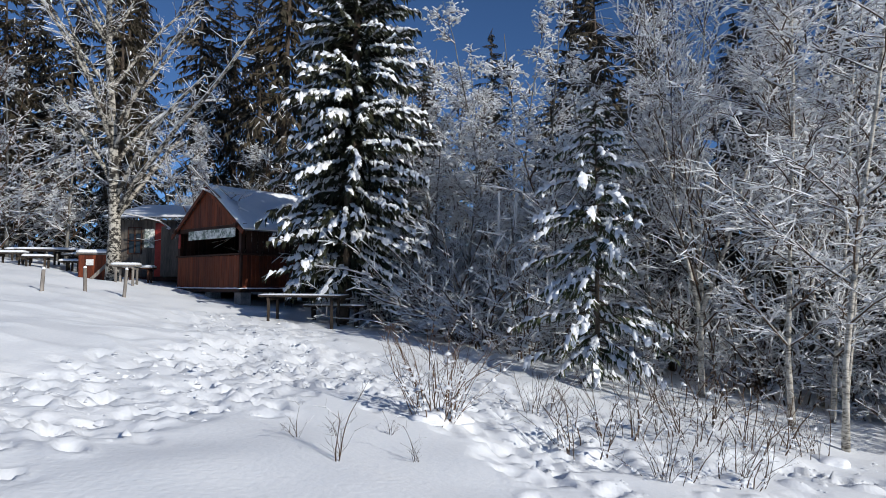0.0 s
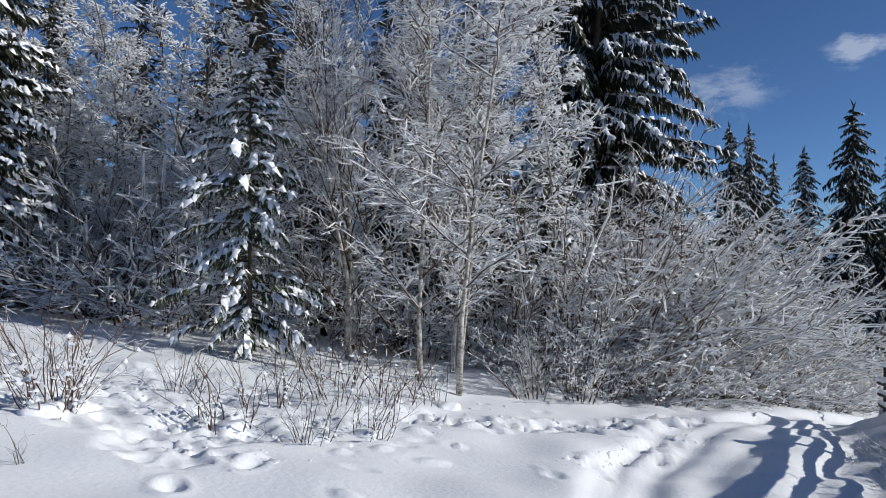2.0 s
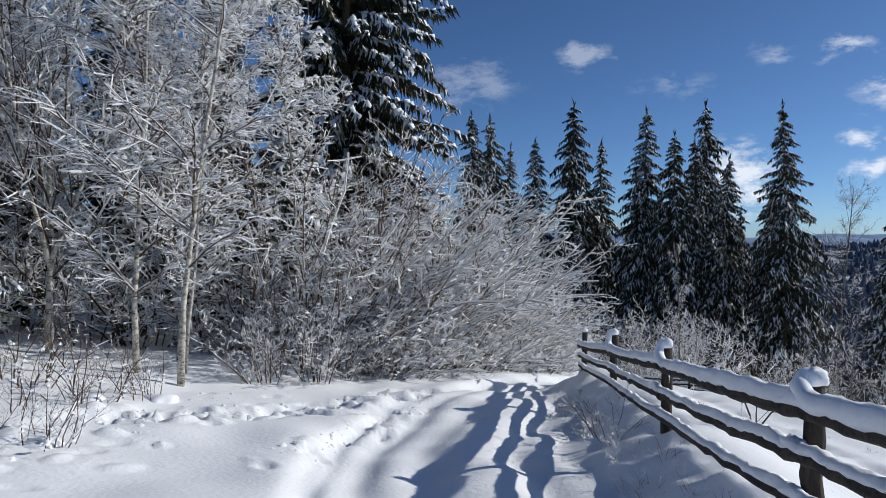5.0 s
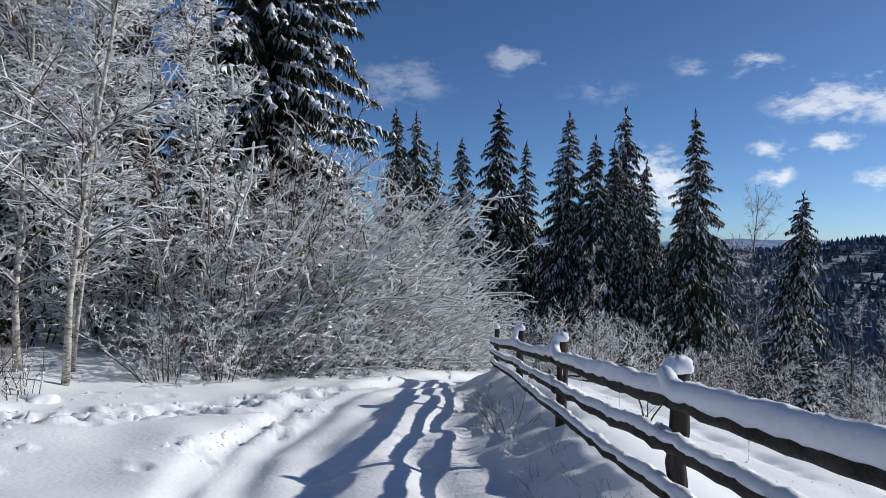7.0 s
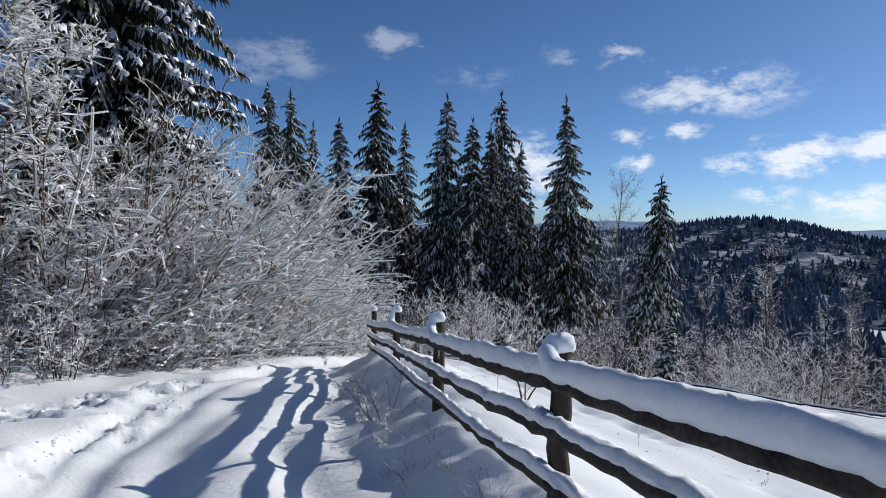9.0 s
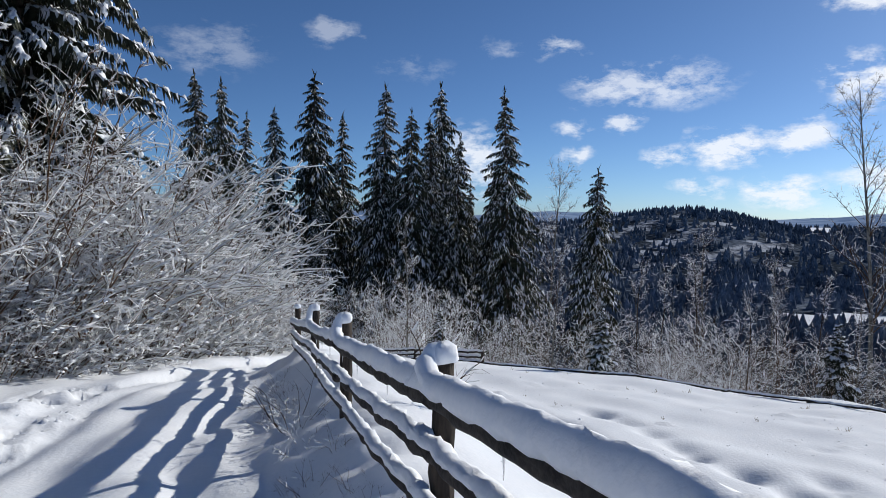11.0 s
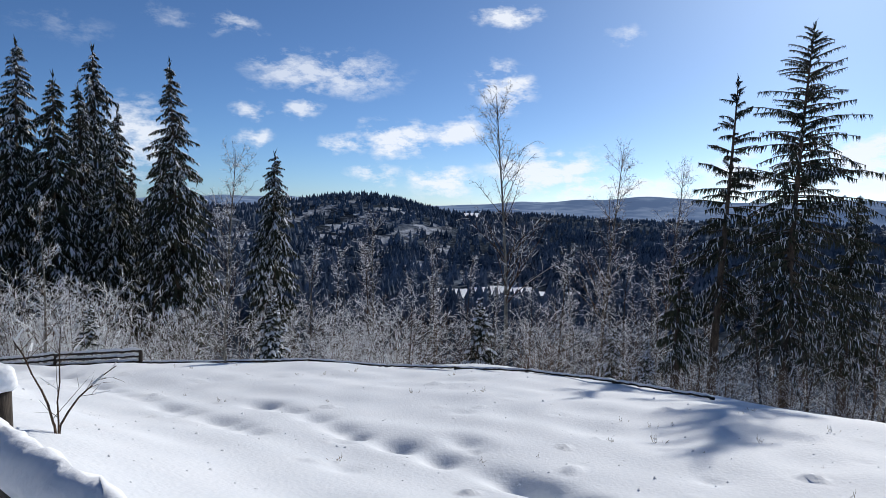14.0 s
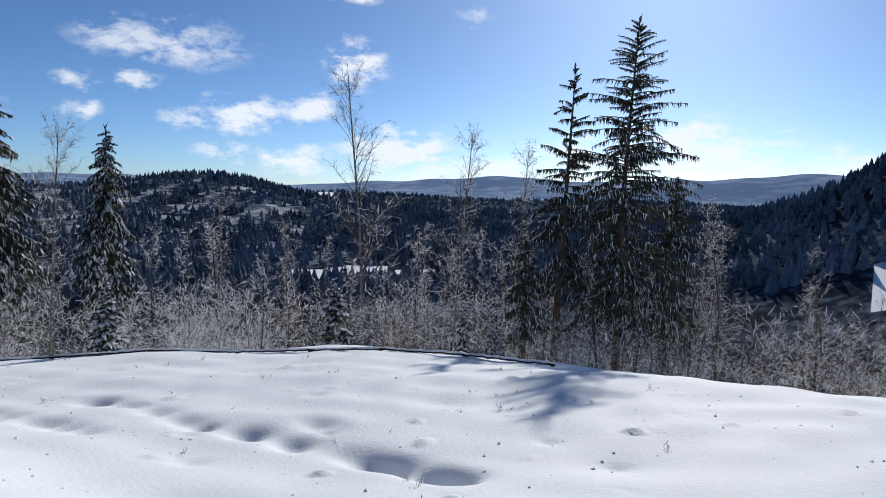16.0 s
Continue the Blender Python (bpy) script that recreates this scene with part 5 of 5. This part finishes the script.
W, D = 3.4, 3.7                       # front width, depth
PARAPET, EAVE, RIDGE = 0.92, 1.70, 2.86
pav = frame_at("pavilion", "red-brown wooden garden pavilion with snowy gable roof on low piers", "pavilion", -7.57, 19.41, 1.04, -39.6)
block("deck", (W + 0.2, D + 0.2, 0.09), (W / 2, D / 2, -0.05), DARKWOOD, pav)
for x in (0.15, W / 2, W - 0.15):
    for y in (0.15, D - 0.2):
        block("pier", (0.34, 0.34, 0.85), (x, y, -0.5), STONE, pav, label="grey stone pier", bevel=0.03)
slab("deck_snow", [(-0.12, -0.14, 0.0), (W + 0.12, -0.14, 0.0), (W + 0.12, -0.02, 0.0), (-0.12, -0.02, 0.0)], 0.03, CLUMP, pav, "thin line of snow", 0.2, 3, (30, 4))
slab("deck_snow", [(W + 0.02, -0.1, 0.0), (W + 0.14, -0.1, 0.0), (W + 0.14, D + 0.1, 0.0), (W + 0.02, D + 0.1, 0.0)], 0.03, CLUMP, pav, "thin line of snow", 0.2, 4, (4, 30))
for x, y in ((0, 0), (W, 0), (0, D), (W, D), (W * 0.42, D), (W, D * 0.5), (0, D * 0.5)):
    block("corner_post", (0.12, 0.12, EAVE + 0.05), (x, y, EAVE / 2), DARKWOOD, pav)
rng = np.random.default_rng(31)
# the two eave-high DARKWOOD walls are added to make the interior look shaded
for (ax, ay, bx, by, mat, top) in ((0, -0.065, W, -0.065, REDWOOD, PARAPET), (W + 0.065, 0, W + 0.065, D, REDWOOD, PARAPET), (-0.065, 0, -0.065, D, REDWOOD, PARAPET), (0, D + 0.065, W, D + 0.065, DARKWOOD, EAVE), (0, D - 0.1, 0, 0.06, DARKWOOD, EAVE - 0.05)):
    ln = math.hypot(bx - ax, by - ay)
    count = int(ln / 0.125)
    panel = thing("parapet", "", "")
    panel.parent = pav
    for i in range(count):
        f = (i + 0.5) / count
        size = (0.12, 0.024, top - 0.02) if ay == by else (0.024, 0.12, top - 0.02)
        block("board", size, (ax + (bx - ax) * f, ay + (by - ay) * f, top / 2 + rng.normal(0, 0.004)), mat, panel, bevel=0.005)
    size = (ln + 0.14, 0.11, 0.045) if ay == by else (0.11, ln + 0.14, 0.045)
    block("top_rail", size, ((ax + bx) / 2, (ay + by) / 2, top + 0.02), DARKWOOD, panel)
for i in range(20):                   # open slatting above the side parapet
    block("slat", (0.022, 0.155, EAVE - PARAPET - 0.08), (W + 0.02, 0.2 + i * (D - 0.35) / 19, (EAVE + PARAPET) / 2), DARKWOOD, pav, bevel=0.004)
for y in (0, D):
    block("tie_beam", (W + 0.3, 0.12, 0.13), (W / 2, y, EAVE), DARKWOOD, pav)
for x in (0, W):
    block("wall_plate", (0.12, D + 0.5, 0.13), (x, D / 2, EAVE + 0.005), DARKWOOD, pav)
gable = thing("gable", "", "")
gable.parent = pav
for i in range(26):
    x = (i + 0.5) * W / 26
    h = (RIDGE - EAVE) * (1 - abs(x - W / 2) / (W / 2)) - 0.06
    if h > 0.06:
        block("board", (W / 26 - 0.006, 0.024, h), (x, -0.075, EAVE + 0.06 + h / 2), REDWOOD, gable, bevel=0.004)
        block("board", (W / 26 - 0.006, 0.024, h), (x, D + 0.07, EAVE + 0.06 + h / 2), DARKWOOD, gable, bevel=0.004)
over, fo = 0.30, 0.14
drop = (RIDGE - EAVE) / (W / 2) * over
for sgn in (-1, 1):
    ex = W / 2 + sgn * (W / 2 + over)
    pts = [(W / 2, -fo, RIDGE + 0.06), (ex, -fo, EAVE - drop + 0.06), (ex, D + fo, EAVE - drop + 0.06), (W / 2, D + fo, RIDGE + 0.06)]
    pts = pts if sgn > 0 else pts[::-1]
    slab("roof_sheet", pts, 0.03, ROOFTIN, pav, n=(3, 3))
    up = [(p[0], p[1], p[2] + 0.034) for p in pts]
    slab("roof_snow", up, 0.07, CLUMP, pav, "smooth layer of snow", 0.09, 7 + sgn, (22, 18))
    bm = bmesh.new()
    a, b = Vector((W / 2, -fo - 0.02, RIDGE + 0.03)), Vector((ex, -fo - 0.02, EAVE - drop + 0.03))
    mid_p, dv = (a + b) / 2, b - a
    box(bm, (dv.length, 0.03, 0.11), mid_p - Vector((0, 0, 0.02)), Euler((0, -math.atan2(dv.z, dv.x), 0)).to_matrix(), 0.005)
    part("barge_board", bm, REDWOOD, pav)
block("banner", (2.55, 0.015, 0.26), (W - 1.38, -0.14, EAVE - 0.17), BANNER, pav, label="faded printed banner", bevel=0.003)
# unseen dark ceiling, added so the opening reads as deep shade
block("ceiling_board", (W - 0.1, D - 0.1, 0.03), (W / 2, D / 2, EAVE + 0.1), DARKWOOD, pav)
block("roof_post", (0.09, 0.09, EAVE), (W * 0.55, D * 0.55, EAVE / 2), DARKWOOD, pav)
block("hanging_cloth", (0.12, 0.03, 0.42), (0.16, -0.12, EAVE - 0.3), REDPAINT, pav, label="red hanging cloth", bevel=0.01)
inner = thing("pavilion_table", "dark wooden table inside the pavilion", "table")
inner.matrix_basis = pav.matrix_basis @ pose(W / 2, D / 2, 0)
block("tabletop", (1.8, 0.7, 0.05), (0, 0, 0.74), DARKWOOD, inner)
for x in (-0.8, 0.8):
    for y in (-0.28, 0.28):
        block("leg", (0.07, 0.07, 0.72), (x, y, 0.36), DARKWOOD, inner)


# ---------------------------------------------------------------- tables, benches and small things of the yard
def plank_table(name, label, category, x, y, turn, length, width, height, snow, mat, group="", bench=False, base=None):
    z = floor_at(x, y) - 0.03 if base is None else base
    root = frame_at(name, label, category, x, y, z, turn, group)
    n = max(2, round(width / 0.16))
    for i in range(n):
        block("plank", (length, width / n - 0.008, 0.045), (0, (i + 0.5) * width / n - width / 2, height - 0.022), mat, root)
    for sx in (-1, 1):
        for sy in (-1, 1):
            block("leg", (0.055, 0.055, height + 0.12), (sx * (length / 2 - min(0.22, 0.15 * length)), sy * (width / 2 - 0.08), height / 2 - 0.1), mat, root)
        block("crosspiece", (0.04, width, 0.06), (sx * (length / 2 - min(0.22, 0.15 * length)), 0, height - 0.09), mat, root)
    if snow:
        slab("snow", [(-length / 2, -width / 2, height + 0.002), (length / 2, -width / 2, height + 0.002), (length / 2, width / 2, height + 0.002), (-length / 2, width / 2, height + 0.002)], snow, CLUMP, root, "even layer of snow", 0.08, int(abs(x) * 10), (18, 8))
    return root


SEATS = "rustic tables and benches of the yard"
plank_table("picnic_table", "weathered dark wooden picnic table with a little snow", "table", -2.62, 14.75, -4, 1.9, 0.75, 0.66, 0.03, POSTWOOD, SEATS)
plank_table("bench", "weathered dark wooden bench beside the picnic table", "bench", -2.05, 15.5, -6, 1.5, 0.32, 0.48, 0.035, POSTWOOD, SEATS)
plank_table("small_table", "small post table topped with a flat cap of snow", "table", -8.06, 17.2, 10, 0.62, 0.5, 0.52, 0.06, GREYWOOD, SEATS)
for (x, y, turn, ln, wd, h) in ((-12.2, 20.4, 12, 1.9, 0.8, 0.58), (-12.9, 19.5, 8, 0.85, 0.4, 0.38), (-12.0, 19.4, 10, 0.75, 0.4, 0.36), (-10.95, 20.2, 30, 1.5, 0.5, 0.42), (-13.2, 21.1, 5, 1.8, 0.42, 0.45), (-11.2, 21.0, 60, 1.7, 0.7, 0.6)):
    plank_table("picnic_table" if wd > 0.6 else "bench", "rough wooden picnic table under a thick layer of snow" if wd > 0.6 else "rough wooden bench under a thick layer of snow", "table" if wd > 0.6 else "bench", x, y, turn, ln, wd, h, 0.07, POSTWOOD, SEATS)

bin_z = floor_at(-9.95, 18.4)
crate = frame_at("wooden_bin", "brown boarded wooden bin with a white notice and snowy lid", "bin", -9.62, 18.45, bin_z - 0.1, 14)
for i in range(6):
    block("board", (0.118, 0.03, 0.72), (-0.3 + i * 0.12, -0.3, 0.36), REDWOOD, crate, bevel=0.004)
    block("board", (0.03, 0.098, 0.72), (0.375, -0.24 + i * 0.1, 0.36), REDWOOD, crate, bevel=0.004)
    block("board", (0.03, 0.098, 0.72), (-0.375, -0.24 + i * 0.1, 0.36), REDWOOD, crate, bevel=0.004)
block("back_panel", (0.72, 0.03, 0.72), (0, 0.31, 0.36), REDWOOD, crate)
block("lid", (0.86, 0.74, 0.05), (0, 0, 0.75), GREYWOOD, crate)
slab("snow", [(-0.43, -0.37, 0.776), (0.43, -0.37, 0.776), (0.43, 0.37, 0.776), (-0.43, 0.37, 0.776)], 0.10, CLUMP, crate, "layer of snow", 0.08, 5, (10, 9))
block("notice", (0.2, 0.01, 0.17), (-0.08, -0.325, 0.5), PAPER, crate, label="white paper notice", bevel=0.002)
plank = frame_at("leaning_board", "pale wooden board leaning beside the birch", "board", -9.15, 17.95, floor_at(-9.15, 17.95), 20)
block("board", (0.09, 0.025, 0.85), (0, 0, 0.33), GREYWOOD, plank, Euler((0, 0.75, 0)).to_matrix())
STAKES = "short stakes in the snow"
for i, (x, y, h, tx) in enumerate(((-7.25, 12.46, 0.42, 3), (-7.12, 13.72, 0.5, -2), (-6.7, 14.53, 0.62, 4))):
    s = frame_at("stake", "short grey wooden stake with a dab of snow", "stake", x, y, floor_at(x, y) - 0.1, 0, STAKES)
    zz = np.linspace(0, h + 0.1, 6)
    v, f = sweep(np.stack([zz * math.sin(radians(tx)), 0 * zz, zz], 1), np.array([0.04, 0.04, 0.038, 0.037, 0.036, 0.034]), 7)
    link_mesh("shaft", v, f, GREYWOOD, parent=s)
    v, f = sweep(np.array([(0, 0, 0), (0, 0, 0.02), (0, 0, 0.05)]) + np.array((math.sin(radians(tx)) * (h + 0.1), 0, h + 0.1)), [0.036, 0.04, 0.02], 8)
    link_mesh("snow_cap", v, f, CLUMP, parent=s)

# shed behind the pavilion
sx, sy = -10.2, 20.75
shed = frame_at("wooden_shed", "grey weathered board shed with red door panel and snowy lean-to roof", "shed", sx, sy, 1.15, 3)
SW, SD, SH = 2.25, 2.2, 1.85
for i in range(15):
    x = (i + 0.5) * SW / 15
    if not 0.28 < x < 0.72:
        block("board", (SW / 15 - 0.006, 0.03, SH), (x, 0, 0.25 + SH / 2), SHEDWOOD, shed, bevel=0.004)
    else:
        block("board", (SW / 15 - 0.006, 0.03, 0.75), (x, 0, 0.25 + 0.375), SHEDWOOD, shed, bevel=0.004)
        block("board", (SW / 15 - 0.006, 0.03, 0.45), (x, 0, SH + 0.025), SHEDWOOD, shed, bevel=0.004)
window = block("window", (0.42, 0.01, 0.85), (0.5, 0.01, 1.42), GLASS, shed, bevel=0.002, label="small dark window")
for dx in (-0.21, 0, 0.21):
    block("frame_bar", (0.04, 0.04, 0.88), (0.5 + dx, -0.01, 1.42), DARKWOOD, window)
for dz in (-0.43, 0.0, 0.43):
    block("frame_bar", (0.46, 0.036, 0.04), (0.5, -0.012, 1.42 + dz), DARKWOOD, window)
block("sign", (0.32, 0.02, 0.62), (0.98, -0.03, 1.5), BANNER, shed, label="worn printed sign")
block("red_panel", (0.3, 0.03, 1.75), (1.32, -0.035, 1.12), REDPAINT, shed, label="red painted door panel")
block("door_post", (0.07, 0.07, 1.8), (1.52, -0.05, 1.12), SHEDWOOD, shed)
for x in (0, SW):
    for i in range(14):
        block("board", (0.03, SD / 14 - 0.006, SH), (x, (i + 0.5) * SD / 14, 0.25 + SH / 2), SHEDWOOD, shed, bevel=0.004)
block("back_panel", (SW, 0.03, SH), (SW / 2, SD, 0.25 + SH / 2), SHEDWOOD, shed)
block("porch_box", (0.72, 0.5, 1.6), (1.92, -0.28, 1.05), SHEDWOOD, shed, label="grey boarded porch side", bevel=0.01)
block("sill_beam", (SW + 0.1, 0.14, 0.14), (SW / 2, 0, 0.18), DARKWOOD, shed)
for x in (0.1, SW / 2, SW - 0.1):
    block("pier", (0.3, 0.3, 0.4), (x, 0.1, 0.0), STONE, shed, bevel=0.03)
rp = [(-0.3, -0.5, SH + 0.26), (SW + 0.3, -0.5, SH + 0.26), (SW + 0.3, SD + 0.2, SH + 0.95), (-0.3, SD + 0.2, SH + 0.95)]
slab("roof_sheet", rp, 0.04, ROOFTIN, shed, n=(3, 3))
slab("roof_snow", [(p[0], p[1], p[2] + 0.044) for p in rp], 0.07, CLUMP, shed, "layer of snow", 0.08, 9, (16, 14))
plank_table("bench", "dark bench in front of the shed", "bench", -9.0, 19.75, 5, 0.9, 0.4, 0.45, 0.08, DARKWOOD, SEATS)

# ---------------------------------------------------------------- undergrowth in the foreground
UNDER = "snow-dusted shrubs in the foreground"
front = bush("shrub", "leafless brown shrub with snow caught at its foot", "bush", 601, 1.1, 34, 6, 2, 0.42, 0.0, 0.0036, REDTWIG, 0.1, UNDER, (0, 0), 0.22, reach=0.3, cap=0.3, clumps=(7, 0.075))
front.matrix_basis = put(front, 0.78, 6.35, 0)
low = bush("shrub", "leafless thin shrub with snow on lower twigs", "bush", 602, 0.8, 14, 6, 2, 0.5, 0.0, 0.0036, TWIG, 0.16, UNDER, (0, 0), 0.3, reach=0.3, cap=0.3, clumps=(6, 0.055))
low.matrix_basis = put(low, 2.2, 6.35, 0)
for (x, y, sc, turn) in ((2.8, 5.75, 0.8, 40), (3.45, 6.0, 0.9, 100), (2.75, 7.0, 1.1, 200), (3.6, 7.4, 1.2, 300), (4.5, 7.9, 1.3, 20), (1.9, 8.1, 0.9, 60), (4.1, 8.9, 1.4, 150), (5.2, 7.9, 1.0, 250)):
    clone(low, put(low, x, y, turn, sc))
sprig = bush("sapling", "thin bare sapling standing in the snow", "sapling", 603, 0.62, 3, 5, 2, 0.35, 0.02, 0.0038, TWIG, 0.1, "bare saplings in the snow", (0, 0), 0.02)
sprig.matrix_basis = put(sprig, 0.16, 4.47)
for (x, y, sc, turn) in ((-0.24, 4.99, 0.55, 70), (0.69, 4.94, 0.6, 140), (0.4, 5.6, 0.5, 200)):
    clone(sprig, put(sprig, x, y, turn, sc))
meadow_sprig = bush("sapling", "bare thorny sapling beside the fence with snow blobs", "sapling", 604, 0.85, 3, 5, 1, 0.3, 0.0, 0.006, TWIG, 0.3, "bare saplings in the snow", (0, 0), 0.02)
meadow_sprig.matrix_basis = put(meadow_sprig, 8.2, 1.75)

# dry stalks on the fence bank and on the meadow
STALKS = "dry stalks poking through the snow"
stalk = bush("dry_stalks", "tangle of dead stalks with snow under the fence", "weeds", 611, 0.6, 9, 4, 1, 0.8, -0.08, 0.0028, TWIG, 0.2, STALKS, (0, 0), 0.2)
stalk.matrix_basis = put(stalk, 7.9, 3.05)
rng = np.random.default_rng(44)
for i in range(11):
    u = rng.uniform(0.0, 1.0)
    x, y = 4.9 + u * 5.4 + rng.normal(0, 0.1), 0.75 + u * 3.95 + rng.uniform(-0.05, 0.4)
    clone(stalk, put(stalk, x, y, rng.uniform(0, 360), rng.uniform(0.25, 0.5)))
for (x, y, sc, turn) in ((4.35, 0.15, 0.8, 20), (4.75, 0.5, 0.9, 100), (5.3, 0.9, 1.0, 170), (5.7, 1.15, 0.8, 240), (6.2, 1.55, 0.7, 300), (6.9, 2.05, 0.9, 60)):
    clone(stalk, put(stalk, x, y, turn, 0.5 * sc))
weeds = bush("dry_stalks", "dead weeds bent under clots of snow on the bank", "weeds", 613, 0.5, 14, 5, 2, 0.9, -0.1, 0.0045, TWIG, 0.75, STALKS, (0, 0), 0.3, clumps=(8, 0.075))
weeds.matrix_basis = put(weeds, 7.1, 2.5, 0, 0.4)
for (x, y, sc, turn) in ((7.6, 2.85, 1.1, 40), (8.0, 3.3, 1.0, 90), (8.5, 3.5, 1.2, 150), (8.9, 4.0, 1.0, 210), (9.4, 4.2, 1.2, 260), (9.9, 4.7, 1.1, 310), (8.3, 3.75, 0.8, 30), (9.1, 4.4, 0.8, 130), (10.6, 5.1, 1.2, 10)):
    clone(weeds, put(weeds, x, y, turn, 0.42 * sc))
tuft = bush("grass_tuft", "tiny dry stubble tuft holding a dab of snow", "weeds", 612, 0.2, 4, 2, 0, 0.6, 0.0, 0.004, GRASS, 0.3, "stubble on the meadow", (0, 0), 0.05, cap=0.4)
tuft.matrix_basis = put(tuft, 10.2, -4.1)
k = 0
while k < 60:
    x, y = rng.uniform(5.5, 18), rng.uniform(-7.5, 4.5)
    if float(past_edge(np.array(x), np.array(y))) < -0.6 and (x - 5.2) * 0.595 - (y - 0.63) * 0.803 > 1.2:
        clone(tuft, put(tuft, x, y, rng.uniform(0, 360), rng.uniform(0.3, 0.85)))
        k += 1

# crumbs and small clods strewn over the meadow snow
rng = np.random.default_rng(91)
cx, cy = rng.uniform(5.5, 18.5, 600), rng.uniform(-7.5, 4.5, 600)
ok = (past_edge(cx, cy) < -0.4) & ((cx - 5.2) * 0.595 - (cy - 0.63) * 0.803 > 0.8)
cx, cy = cx[ok], cy[ok]
p = np.stack([cx, cy, ground(cx, cy) + 0.004], 1)
ang = rng.uniform(0, math.tau, len(cx))
size = 0.025 + 0.06 * rng.random(len(cx)) ** 2.5
v, f = cushions(rng, p, np.stack([np.cos(ang), np.sin(ang), 0 * ang], 1), size, size * rng.uniform(0.5, 1.0, len(cx)), size * 0.28)
tagged(link_mesh("snow_crumbs", v, f, CLUMP), "small crumbs of snow scattered over the meadow", "snow", kind="stuff")

# clods kicked up in the trodden snow of the yard and along the road
rng = np.random.default_rng(92)
rows = []
for pts, wide, number in ((TRAMPLED[0], 1.5, 900), (TRAMPLED[1], 1.4, 600), (TRAMPLED[2], 0.4, 90), (TRAMPLED[3], 0.4, 40), ([(4.8, 4.7), (6.3, 5.4), (8.3, 6.2)], 0.3, 60), ([(2.0, 4.9), (4.0, 6.6), (6.4, 7.8)], 0.6, 120)):
    pts = np.array(pts)
    run = np.concatenate([[0], np.cumsum(np.linalg.norm(np.diff(pts, axis=0), axis=1))])
    u = rng.uniform(0, run[-1], number)
    rows.append(np.stack([np.interp(u, run, pts[:, 0]), np.interp(u, run, pts[:, 1])], 1) + rng.uniform(-wide, wide, (number, 2)) * rng.random((number, 1)) ** 0.3)
clod = np.concatenate(rows)
size = 0.03 + 0.07 * rng.random(len(clod)) ** 2
ang = rng.uniform(0, math.tau, len(clod))
p = np.stack([clod[:, 0], clod[:, 1], ground(clod[:, 0], clod[:, 1]) + 0.08 * size], 1)
v, f = cushions(rng, p, np.stack([np.cos(ang), np.sin(ang), 0 * ang], 1), size * 1.2, size * rng.uniform(0.8, 1.1, len(clod)), size * 0.2)
tagged(link_mesh("snow_clods", v, f, CLUMP), "broken clods of snow in the trodden path", "snow", kind="stuff")

# lumps of snow round the feet of the foreground shrubs
for i, (x, y, r0) in enumerate(((0.72, 6.25, 0.2), (0.95, 6.42, 0.17), (0.6, 6.5, 0.15), (2.2, 6.3, 0.16), (2.85, 5.75, 0.15), (3.45, 6.0, 0.17), (4.5, 7.9, 0.2), (5.3, 7.8, 0.22))):
    lump = frame_at("snow_mound", "rounded mound of snow caught in a shrub", "snow mound", x, y, floor_at(x, y) - 0.03, 40 * i, "mounds of snow")
    bm = bmesh.new()
    bmesh.ops.create_icosphere(bm, subdivisions=3, radius=r0)
    for v in bm.verts:
        n3 = noise.noise(v.co * 7 + Vector((i * 3.1, 0, 0)))
        v.co *= 1 + 0.35 * n3
        v.co.z *= 0.42 if v.co.z > 0 else 0.2
    part("mound", bm, CLUMP, lump, smooth=True)
